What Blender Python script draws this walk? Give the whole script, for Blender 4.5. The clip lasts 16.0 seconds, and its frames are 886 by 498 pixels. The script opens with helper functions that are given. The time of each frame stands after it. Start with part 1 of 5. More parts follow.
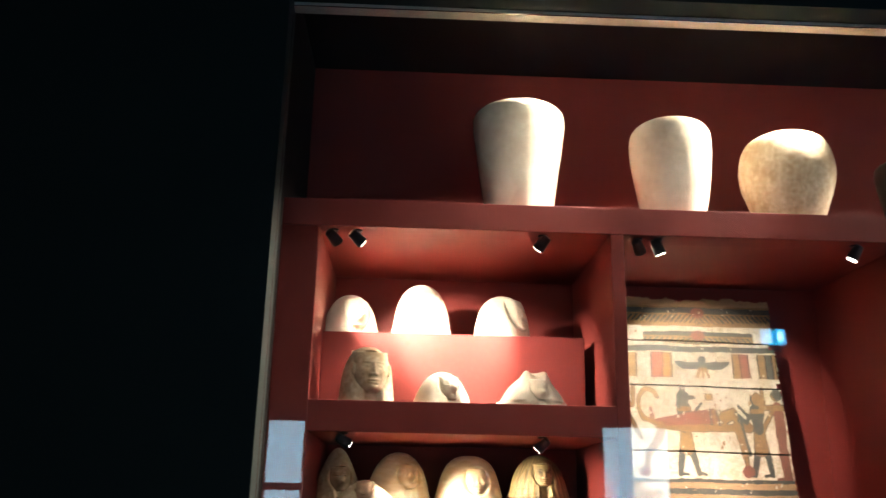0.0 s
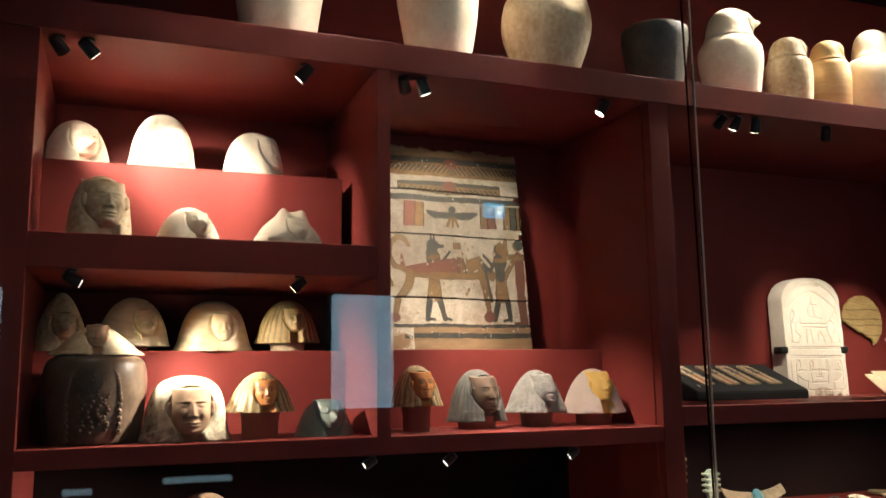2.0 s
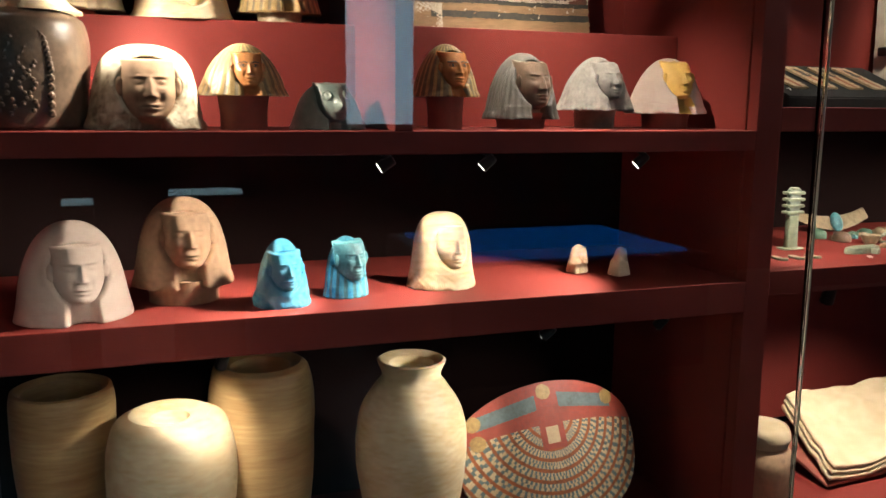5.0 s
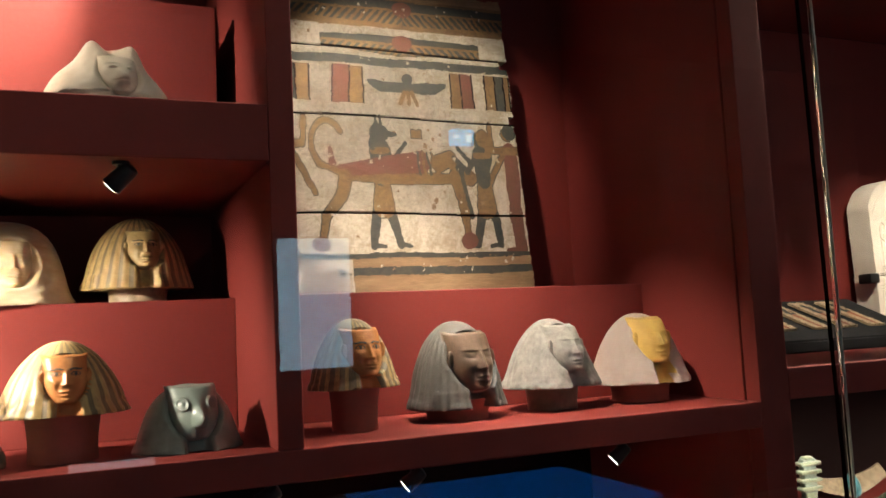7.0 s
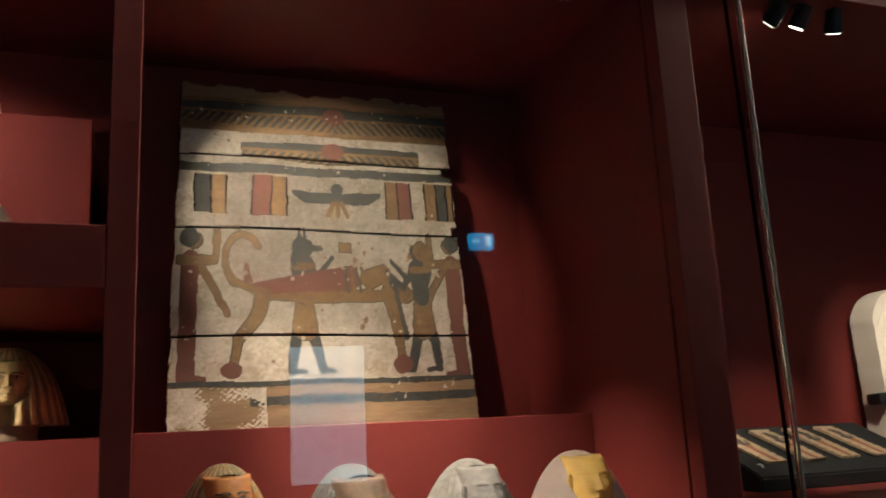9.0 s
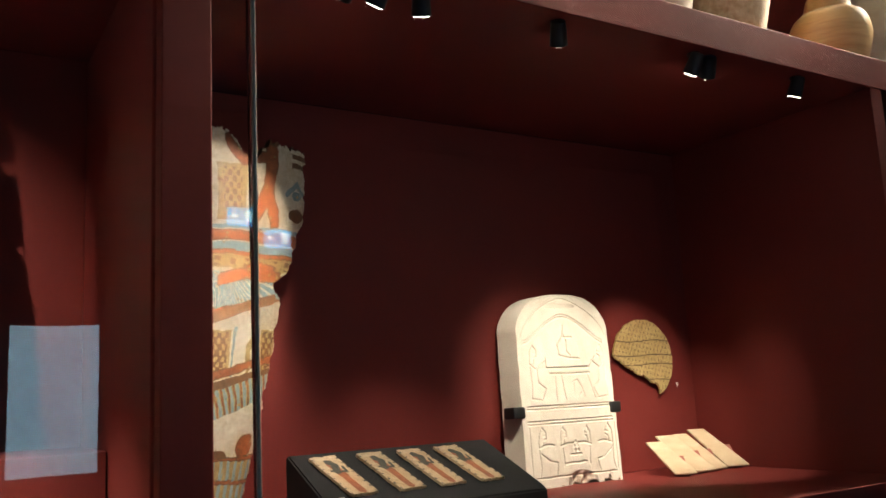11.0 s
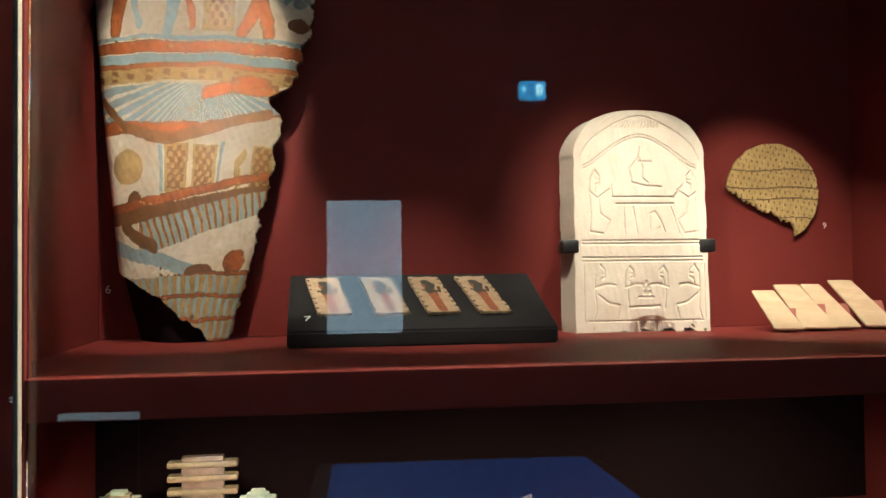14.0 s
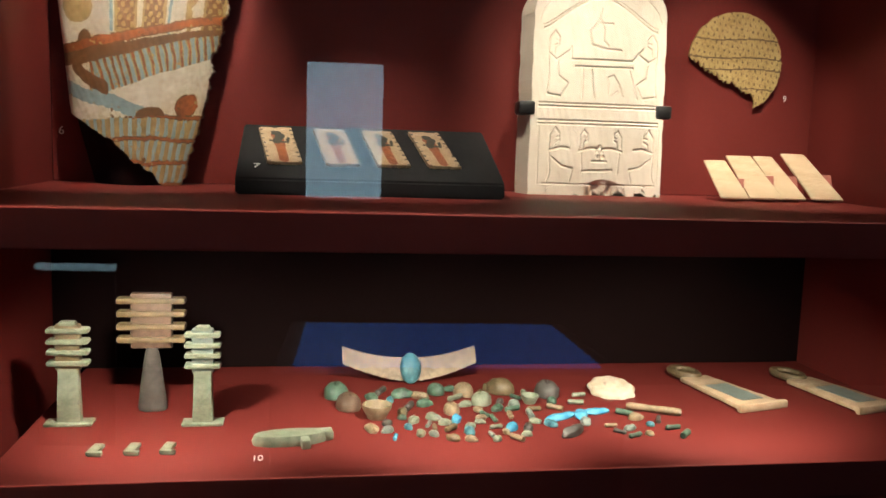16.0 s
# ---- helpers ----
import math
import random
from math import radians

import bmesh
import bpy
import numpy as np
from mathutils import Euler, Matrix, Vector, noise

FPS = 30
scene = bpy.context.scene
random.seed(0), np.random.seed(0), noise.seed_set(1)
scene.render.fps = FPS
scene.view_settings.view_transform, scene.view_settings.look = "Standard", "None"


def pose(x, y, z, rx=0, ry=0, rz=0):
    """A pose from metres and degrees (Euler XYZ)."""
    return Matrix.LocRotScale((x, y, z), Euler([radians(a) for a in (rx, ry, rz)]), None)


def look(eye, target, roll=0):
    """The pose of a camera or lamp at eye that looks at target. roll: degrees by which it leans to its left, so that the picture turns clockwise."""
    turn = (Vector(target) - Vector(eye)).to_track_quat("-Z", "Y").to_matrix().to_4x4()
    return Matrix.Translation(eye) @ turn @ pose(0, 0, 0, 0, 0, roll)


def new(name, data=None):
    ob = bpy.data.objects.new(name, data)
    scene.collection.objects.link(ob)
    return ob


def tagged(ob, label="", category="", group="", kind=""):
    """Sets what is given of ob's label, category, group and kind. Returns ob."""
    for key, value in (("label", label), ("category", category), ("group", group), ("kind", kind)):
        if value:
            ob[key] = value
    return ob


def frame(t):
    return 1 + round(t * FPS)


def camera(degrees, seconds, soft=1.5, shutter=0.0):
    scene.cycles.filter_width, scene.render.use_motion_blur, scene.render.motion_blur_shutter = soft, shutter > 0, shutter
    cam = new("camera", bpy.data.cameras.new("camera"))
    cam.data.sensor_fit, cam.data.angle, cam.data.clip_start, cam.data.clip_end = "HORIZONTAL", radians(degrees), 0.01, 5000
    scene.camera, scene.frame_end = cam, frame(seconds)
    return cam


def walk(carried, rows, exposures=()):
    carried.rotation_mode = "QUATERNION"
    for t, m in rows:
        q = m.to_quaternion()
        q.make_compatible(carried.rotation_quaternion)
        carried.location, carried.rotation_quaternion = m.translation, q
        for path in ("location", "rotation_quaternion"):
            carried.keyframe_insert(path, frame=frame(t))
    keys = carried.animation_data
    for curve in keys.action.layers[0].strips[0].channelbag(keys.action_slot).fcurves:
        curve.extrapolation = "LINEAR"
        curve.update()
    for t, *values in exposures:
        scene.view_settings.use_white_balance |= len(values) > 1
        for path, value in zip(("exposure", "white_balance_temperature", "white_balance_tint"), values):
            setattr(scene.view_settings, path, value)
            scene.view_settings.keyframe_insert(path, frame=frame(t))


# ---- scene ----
cam = camera(55.1, 16.0, shutter=0.2)
PATH = [
    (0, (0.168, 0.007, 1.476), (0.233, 1.924, 2.043), 1.2),
    (0.5, (0.143, 0.043, 1.467), (0.501, 1.925, 2.043), -0.6),
    (1, (0.122, 0.092, 1.453), (0.69, 1.93, 2.0), -1.1),
    (1.5, (0.097, 0.117, 1.425), (0.77, 1.948, 1.867), -1.0),
    (2, (0.105, 0.155, 1.4), (0.815, 2.001, 1.697), -0.7),
    (2.5, (0.184, 0.269, 1.391), (0.892, 2.132, 1.565), -0.8),
    (3, (0.247, 0.387, 1.345), (0.89, 2.28, 1.409), -0.7),
    (3.5, (0.207, 0.461, 1.326), (0.826, 2.361, 1.237), -0.3),
    (3.7, (0.175, 0.48, 1.334), (0.795, 2.374, 1.171), 0.1),
    (5.8, (0.404, 0.613, 1.312), (1.097, 2.456, 0.962), 0.1),
    (6, (0.448, 0.625, 1.315), (1.139, 2.485, 1.062), -0.8),
    (6.3, (0.425, 0.706, 1.35), (1.171, 2.559, 1.242), -0.4),
    (6.5, (0.445, 0.759, 1.362), (1.161, 2.627, 1.366), -1.3),
    (7, (0.425, 0.935, 1.411), (1.212, 2.765, 1.59), -2.8),
    (7.5, (0.451, 1.001, 1.411), (1.274, 2.807, 1.658), -3.3),
    (8, (0.558, 1.005, 1.435), (1.318, 2.827, 1.751), -3.2),
    (8.5, (0.634, 1.004, 1.437), (1.268, 2.863, 1.815), -2.7),
    (9, (0.668, 0.984, 1.452), (1.347, 2.825, 1.872), -2.9),
    (9.5, (0.778, 0.921, 1.489), (1.707, 2.631, 1.95), -3.1),
    (10, (0.87, 0.96, 1.49), (1.983, 2.557, 1.947), -4.1),
    (12.3, (1.515, 1.018, 1.569), (2.353, 2.826, 1.736), -2.0),
    (12.5, (1.553, 1.045, 1.55), (2.364, 2.866, 1.715), -2.1),
    (13, (1.64, 1.049, 1.514), (2.294, 2.936, 1.635), -2.1),
    (13.5, (1.693, 1.003, 1.487), (2.123, 2.956, 1.531), -1.0),
    (14, (1.742, 0.954, 1.437), (2.036, 2.932, 1.483), -0.6),
    (14.5, (1.752, 0.943, 1.441), (2.029, 2.924, 1.425), 0.4),
    (15, (1.768, 0.931, 1.438), (2.052, 2.906, 1.306), 1.0),
    (15.5, (1.77, 0.919, 1.432), (2.053, 2.886, 1.206), 1.5),
    (16, (1.802, 0.926, 1.408), (2.123, 2.884, 1.158), 1.9),
]
walk(cam, [(t, look(eye, target, roll)) for t, eye, target, roll in PATH], exposures=[(0, 1.2), (0.5, 1.0), (1.0, 0.6), (1.5, 0.25), (2.2, 0.05), (7.0, 0.05), (7.5, -0.1), (8.3, -0.25), (9.0, -0.35), (9.4, 0.2), (10.2, 0.25), (12.3, 0.0), (16.0, 0.05)])

# ---- world and fixed levels ----
world = bpy.data.worlds.new("world")
scene.world = world
world.use_nodes = True
world.node_tree.nodes["Background"].inputs[0].default_value = (0.5, 0.6, 0.8, 1)
world.node_tree.nodes["Background"].inputs[1].default_value = 0.001

FRONT, GLASS = 1.945, 1.863          # face of the shelves, inner face of the glass
BACK_A, BACK_C = 2.44, 2.492         # back boards
Z_TOP0, Z_TOP = 2.098, 2.165         # top shelf, underside and top
Z_A0, Z_A = 1.618, 1.688             # short shelf of the first bay
Z_B0, Z_B = 1.235, 1.274             # long shelf with the lids
Z_L0, Z_L = 0.912, 0.975              # shelf below it
Z_C0, Z_C = 1.272, 1.320              # shelf with the stela
Z_D0, Z_D = 0.942, 0.992             # shelf with the amulets
Z_F = 0.42                           # bottom of the case
X0, X1, X2, X3, X4, X5 = -0.062, 0.636, 0.668, 1.366, 1.424, 2.785


# ---- materials ----
def material(name, colour, rough=0.6, colour2=None, scale=8.0, bump=0.15, grain=60.0, metal=0.0, amount=0.6, stretch=(1, 1, 1), sss=0.0):
    """Two colours mixed by noise at two scales, with fine relief."""
    m = bpy.data.materials.new(name)
    m.use_nodes = True
    n, l = m.node_tree.nodes, m.node_tree.links
    b = n["Principled BSDF"]
    b.inputs["Roughness"].default_value = rough
    b.inputs["Metallic"].default_value = metal
    co = n.new("ShaderNodeTexCoord")
    mp = n.new("ShaderNodeMapping")
    mp.inputs["Scale"].default_value = stretch
    l.new(co.outputs["Object"], mp.inputs["Vector"])
    a, g = n.new("ShaderNodeTexNoise"), n.new("ShaderNodeTexNoise")
    for node, sc in ((a, scale), (g, grain)):
        node.inputs["Scale"].default_value = sc
        node.inputs["Detail"].default_value = 6
        node.inputs["Roughness"].default_value = 0.65
        l.new(mp.outputs["Vector"], node.inputs["Vector"])
    add = n.new("ShaderNodeMath")
    add.operation = "MULTIPLY_ADD"
    add.inputs[1].default_value = 0.45
    l.new(g.outputs["Fac"], add.inputs[0])
    half = n.new("ShaderNodeMath")
    half.operation = "MULTIPLY"
    half.inputs[1].default_value = 0.6
    l.new(a.outputs["Fac"], half.inputs[0])
    l.new(half.outputs[0], add.inputs[2])
    ramp = n.new("ShaderNodeValToRGB")
    c2 = colour2 or tuple(c * 0.7 for c in colour)
    ramp.color_ramp.elements[0].position = 0.52 - 0.25 * (1.1 - amount)
    ramp.color_ramp.elements[1].position = 0.52 + 0.25 * (1.1 - amount)
    ramp.color_ramp.elements[0].color = (*c2, 1)
    ramp.color_ramp.elements[1].color = (*colour, 1)
    l.new(add.outputs[0], ramp.inputs["Fac"])
    l.new(ramp.outputs["Color"], b.inputs["Base Color"])
    bp = n.new("ShaderNodeBump")
    bp.inputs["Strength"].default_value = bump
    bp.inputs["Distance"].default_value = 0.004
    l.new(add.outputs[0], bp.inputs["Height"])
    l.new(bp.outputs["Normal"], b.inputs["Normal"])
    if sss:
        b.inputs["Subsurface Weight"].default_value = sss
        b.inputs["Subsurface Radius"].default_value = (0.02, 0.012, 0.006)
        b.inputs["Subsurface Scale"].default_value = 1.0
    return m


def glowing(name, colour, strength):
    m = bpy.data.materials.new(name)
    m.use_nodes = True
    b = m.node_tree.nodes["Principled BSDF"]
    b.inputs["Base Color"].default_value = (*colour, 1)
    b.inputs["Emission Color"].default_value = (*colour, 1)
    b.inputs["Emission Strength"].default_value = strength
    return m


RED = material("red_paint", (0.155, 0.024, 0.020), 0.6, (0.130, 0.019, 0.016), 3.0, 0.05, 180, amount=0.3)
RED.node_tree.nodes["Principled BSDF"].inputs["Specular IOR Level"].default_value = 0.18
# near-black; on the lower back boards this colour stands in for shade
DARK = material("dark_and_shaded_board", (0.008, 0.003, 0.003), 0.9, (0.006, 0.002, 0.002), 3.0, 0.04, 150)
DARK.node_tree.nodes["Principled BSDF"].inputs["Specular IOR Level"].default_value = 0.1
GREEN = material("dark_green_wall", (0.012, 0.02, 0.017), 0.7, (0.009, 0.015, 0.013), 2.0, 0.05, 120)
FLOOR = material("dark_floor", (0.03, 0.028, 0.027), 0.4, (0.02, 0.019, 0.018), 5.0, 0.05, 90)
BLACK = material("black_metal", (0.012, 0.012, 0.012), 0.4, (0.008, 0.008, 0.008), 9.0, 0.03, 90)
VELVET = material("black_cloth", (0.008, 0.008, 0.009), 0.9, (0.005, 0.005, 0.006), 30.0, 0.3, 400)
STEEL = material("pale_edge", (0.55, 0.52, 0.42), 0.3, (0.40, 0.38, 0.30), 12.0, 0.03, 60)
LIME = material("pale_limestone", (0.74, 0.68, 0.56), 0.8, (0.55, 0.46, 0.33), 16.0, 0.7, 110)
CREAM = material("cream_stone", (0.62, 0.53, 0.37), 0.75, (0.34, 0.23, 0.12), 11.0, 0.6, 90)
ALAB = material("alabaster", (0.76, 0.67, 0.48), 0.35, (0.58, 0.42, 0.22), 5.0, 0.12, 40, stretch=(1, 1, 3), sss=0.15)
BAND = material("banded_alabaster", (0.58, 0.42, 0.21), 0.35, (0.38, 0.22, 0.09), 5.0, 0.12, 30, stretch=(0.6, 0.6, 6), sss=0.1)
TERRA = material("brown_clay", (0.36, 0.23, 0.14), 0.8, (0.20, 0.12, 0.075), 16.0, 0.4, 90)
PINKST = material("pinkish_stone", (0.60, 0.52, 0.46), 0.75, (0.48, 0.38, 0.32), 12.0, 0.3, 120)
GREY = material("grey_stone", (0.10, 0.095, 0.085), 0.45, (0.045, 0.042, 0.037), 22.0, 0.3, 120)
DKSTONE = material("dark_brown_stone", (0.15, 0.10, 0.07), 0.28, (0.06, 0.042, 0.03), 20.0, 0.3, 110)
TEAL = material("grey_green_stone", (0.22, 0.27, 0.24), 0.35, (0.13, 0.16, 0.14), 18.0, 0.15, 90)
BLUE = material("blue_faience", (0.14, 0.46, 0.62), 0.15, (0.03, 0.22, 0.42), 26.0, 0.6, 90)
TURQ = material("turquoise_faience", (0.12, 0.34, 0.38), 0.3, (0.02, 0.07, 0.10), 18.0, 0.35, 80)
GOLD = material("yellow_ochre_paint", (0.42, 0.30, 0.13), 0.32, (0.20, 0.13, 0.05), 20.0, 0.3, 120)
ORANGE = material("orange_painted_face", (0.50, 0.22, 0.08), 0.25, (0.32, 0.12, 0.04), 14.0, 0.2, 90)
OLIVE = material("dark_olive_stripe", (0.18, 0.135, 0.07), 0.5, (0.08, 0.06, 0.033), 24.0, 0.3, 120)
PEG = material("red_brown_stand", (0.27, 0.075, 0.05), 0.7, (0.2, 0.055, 0.04), 9.0, 0.06, 150)
YELLOW = material("yellow_painted_face", (0.62, 0.42, 0.10), 0.55, (0.45, 0.27, 0.07), 18.0, 0.2, 90)
GREYPALE = material("pale_grey_granite", (0.27, 0.255, 0.23), 0.6, (0.12, 0.11, 0.10), 26.0, 0.3, 130)
SPECK = material("speckled_cream_stone", (0.52, 0.45, 0.33), 0.6, (0.17, 0.12, 0.07), 26.0, 0.5, 70, amount=0.75)
# pigments on wood and plaster
P_WHITE = material("worn_white_plaster", (0.58, 0.52, 0.42), 0.8, (0.36, 0.30, 0.21), 18.0, 0.4, 160, amount=0.8)
P_WOOD = material("bare_old_wood", (0.32, 0.21, 0.11), 0.8, (0.17, 0.10, 0.05), 10.0, 0.4, 90, stretch=(0.4, 1, 4))
P_DARK = material("dark_blue_green_pigment", (0.028, 0.033, 0.032), 0.8, (0.065, 0.058, 0.042), 30.0, 0.3, 140)
P_RED = material("red_ochre_pigment", (0.15, 0.05, 0.035), 0.8, (0.12, 0.055, 0.03), 30.0, 0.3, 140)
P_OCHRE = material("ochre_pigment", (0.23, 0.14, 0.055), 0.8, (0.12, 0.07, 0.03), 26.0, 0.3, 140)
C_WHITE = material("ivory_plaster", (0.70, 0.65, 0.54), 0.55, (0.46, 0.38, 0.25), 14.0, 0.3, 140)
C_ORANGE = material("orange_red_pigment", (0.36, 0.10, 0.025), 0.6, (0.15, 0.045, 0.015), 30.0, 0.3, 140)
C_BLUE = material("grey_blue_pigment", (0.26, 0.36, 0.38), 0.6, (0.17, 0.23, 0.23), 26.0, 0.3, 140)
C_BROWN = material("brown_pigment", (0.17, 0.07, 0.022), 0.6, (0.10, 0.05, 0.02), 30.0, 0.3, 140)
C_RED = material("brick_red_paint", (0.34, 0.06, 0.04), 0.55, (0.22, 0.04, 0.03), 30.0, 0.3, 140)
C_SLATE = material("slate_blue_paint", (0.12, 0.18, 0.20), 0.55, (0.07, 0.10, 0.11), 30.0, 0.3, 140)
LINEN = material("old_linen", (0.56, 0.46, 0.32), 0.9, (0.40, 0.31, 0.19), 20.0, 0.5, 300)
PAPYRUS = material("straw_yellow_papyrus", (0.48, 0.34, 0.14), 0.85, (0.30, 0.20, 0.07), 18.0, 0.5, 160)
INK = material("faded_ink", (0.10, 0.06, 0.03), 0.9, (0.2, 0.13, 0.06), 40.0, 0.1, 200)
WHITE = material("white_print", (0.75, 0.75, 0.75), 0.7, (0.7, 0.7, 0.7), 5.0, 0.02, 90)
GREENST = material("green_glazed_stone", (0.09, 0.17, 0.12), 0.35, (0.04, 0.07, 0.05), 40.0, 0.4, 120)
PALEGREEN = material("pale_green_faience", (0.27, 0.31, 0.23), 0.35, (0.13, 0.16, 0.11), 40.0, 0.3, 120)
BEIGE = material("beige_faience", (0.32, 0.25, 0.16), 0.4, (0.16, 0.12, 0.07), 40.0, 0.3, 120)
PALEWOOD = material("pale_wood", (0.55, 0.43, 0.29), 0.75, (0.36, 0.25, 0.14), 12.0, 0.3, 120, stretch=(1, 4, 1))
LENS = glowing("lit_lens", (1.0, 0.93, 0.80), 25.0)
PANEL_GLOW = glowing("lit_text_panel", (0.50, 0.78, 0.95), 2.6)
SIGN_BLUE = glowing("lit_sign", (0.0, 0.36, 0.75), 6.0)
SIGN_WHITE = glowing("lit_sign_symbol", (0.5, 0.9, 1.0), 10.0)
SCREEN = glowing("lit_blue_screen", (0.002, 0.10, 0.42), 1.6)
STRIP = glowing("lit_strip", (0.45, 0.70, 0.80), 1.6)

glass_m = bpy.data.materials.new("clear_glass")
glass_m.use_nodes = True
g_b = glass_m.node_tree.nodes["Principled BSDF"]
g_b.inputs["Transmission Weight"].default_value = 1.0
g_b.inputs["Roughness"].default_value = 0.0
g_b.inputs["IOR"].default_value = 1.5
g_b.inputs["Base Color"].default_value = (0.98, 1.0, 0.99, 1)


# ---- building helpers ----
def box(x0, x1, y0, y1, z0, z1, bevel=0.002, bm=None):
    bm = bm or bmesh.new()
    made = bmesh.ops.create_cube(bm, size=1)["verts"]
    for v in made:
        v.co = ((x0 + x1) / 2 + v.co.x * (x1 - x0), (y0 + y1) / 2 + v.co.y * (y1 - y0), (z0 + z1) / 2 + v.co.z * (z1 - z0))
    if bevel:
        edges = {e for v in made for e in v.link_edges}
        bmesh.ops.bevel(bm, geom=list(edges), offset=bevel, segments=2, affect="EDGES", profile=0.5)
    return bm


def lathe(profile, seg=64, bm=None, squash=1.0, wobble=0.0, seed=0.0, dent=0.0):
    """Turn a list of (radius, height) about z; the ends are closed."""
    bm = bm or bmesh.new()
    rings = []
    for r, z in profile:
        ring = []
        for k in range(seg):
            a = 2 * math.pi * k / seg
            p = Vector((math.cos(a), math.sin(a), 0))
            f = 1 + wobble * noise.noise(Vector((p.x * 1.3 + seed, p.y * 1.3, z * 9 + seed))) + dent * noise.noise(Vector((p.x * 6 + seed, p.y * 6, z * 50)))
            ring.append(bm.verts.new((p.x * r * f, p.y * r * f * squash, z)))
        rings.append(ring)
    for a, b in zip(rings, rings[1:]):
        for k in range(seg):
            bm.faces.new((a[k], a[(k + 1) % seg], b[(k + 1) % seg], b[k]))
    bm.faces.new(rings[0][::-1])
    bm.faces.new(rings[-1])
    return bm


def smooth_profile(points, n=40):
    """A smooth curve through (radius, height) points."""
    pts = [Vector((*p, 0)) for p in points]
    pts = [2 * pts[0] - pts[1]] + pts + [2 * pts[-1] - pts[-2]]
    out = []
    per = max(2, n // (len(points) - 1))
    for i in range(1, len(pts) - 2):
        p0, p1, p2, p3 = pts[i - 1:i + 3]
        for k in range(per):
            t = k / per
            out.append(0.5 * (2 * p1 + (p2 - p0) * t + (2 * p0 - 5 * p1 + 4 * p2 - p3) * t * t + (3 * p1 - p0 - 3 * p2 + p3) * t ** 3))
    out.append(pts[-2])
    return [(max(p.x, 0.0005), p.y) for p in out]


def mesh_of(name, bm, mats, smooth=True, angle=40):
    me = bpy.data.meshes.new(name)
    bmesh.ops.recalc_face_normals(bm, faces=bm.faces)
    for f in bm.faces:
        f.smooth = smooth
    for e in bm.edges:
        if smooth and len(e.link_faces) == 2 and e.calc_face_angle(0) > radians(angle):
            e.smooth = False
    bm.to_mesh(me)
    bm.free()
    for m in mats if isinstance(mats, (list, tuple)) else [mats]:
        me.materials.append(m)
    return me


def part(name, bm, mat, parent, label="", smooth=True):
    ob = new(name, mesh_of(name, bm, mat, smooth))
    ob.parent = parent
    return tagged(ob, label)


def solid(name, bm, mat, m, label, category, group="", smooth=True, kind=""):
    ob = new(name, mesh_of(name, bm, mat, smooth) if isinstance(bm, bmesh.types.BMesh) else bm)
    ob.matrix_basis = m
    return tagged(ob, label, category, group, kind)


def thing(name, m, label, category, group="", kind=""):
    ob = new(name)
    ob.empty_display_size = 0.05
    ob.matrix_basis = m
    return tagged(ob, label, category, group, kind)


def slab_mesh(name, P, slots, mats, depth):
    """A closed slab: a front sheet P (rows, columns, 3) with a material slot per cell (negative: no cell), and a back set off by depth."""
    rows, cols = P.shape[:2]
    d = np.array(depth)
    verts = np.concatenate([P.reshape(-1, 3), (P + d).reshape(-1, 3)])
    n = rows * cols
    ids = np.arange(n).reshape(rows, cols)
    keep = slots >= 0
    a, b, c, e = ids[:-1, :-1][keep], ids[:-1, 1:][keep], ids[1:, 1:][keep], ids[1:, :-1][keep]
    front = np.stack([a, b, c, e], 1)
    back = np.stack([e, c, b, a], 1) + n
    faces, index = [front, back], [slots[keep], np.full(len(back), len(mats) - 1)]
    pad = np.pad(keep, 1)
    for dr, dc, p, q in ((-1, 0, 0, 1), (1, 0, 2, 3), (0, 1, 1, 2), (0, -1, 3, 0)):
        edge = keep & ~pad[1 + dr:rows + dr, 1 + dc:cols + dc]
        quad = np.stack([ids[:-1, :-1][edge], ids[:-1, 1:][edge], ids[1:, 1:][edge], ids[1:, :-1][edge]], 1)
        faces.append(np.stack([quad[:, q], quad[:, p], quad[:, p] + n, quad[:, q] + n], 1))
        index.append(np.full(len(quad), len(mats) - 1))
    faces, index = np.concatenate(faces), np.concatenate(index)
    used, faces = np.unique(faces, return_inverse=True)
    me = bpy.data.meshes.new(name)
    me.from_pydata(verts[used].tolist(), [], faces.reshape(-1, 4).tolist())
    me.polygons.foreach_set("material_index", index.astype(np.int32))
    for m in mats:
        me.materials.append(m)
    me.update()
    return me


def rough(x, y, seed=0.0):
    """Smooth random relief on arrays, about -1 to 1."""
    out = np.zeros_like(x, dtype=float)
    r = np.random.RandomState(int(seed * 10) + 5)
    for k in range(7):
        f = 3.0 * 1.7 ** k
        a, b, c, e = r.uniform(-1, 1, 4)
        out += np.sin(f * (x * (1 + a) + y * b) + 9 * c) * np.sin(f * (y * (1 + a) - x * b) + 9 * e) / 1.45 ** k
    return out / 2


# shapes in a plane, on arrays; each gives a mask
def rect(u, v, u0, u1, v0, v1):
    return (u > u0) & (u < u1) & (v > v0) & (v < v1)


def oval(u, v, cu, cv, ru, rv):
    return ((u - cu) / ru) ** 2 + ((v - cv) / rv) ** 2 < 1


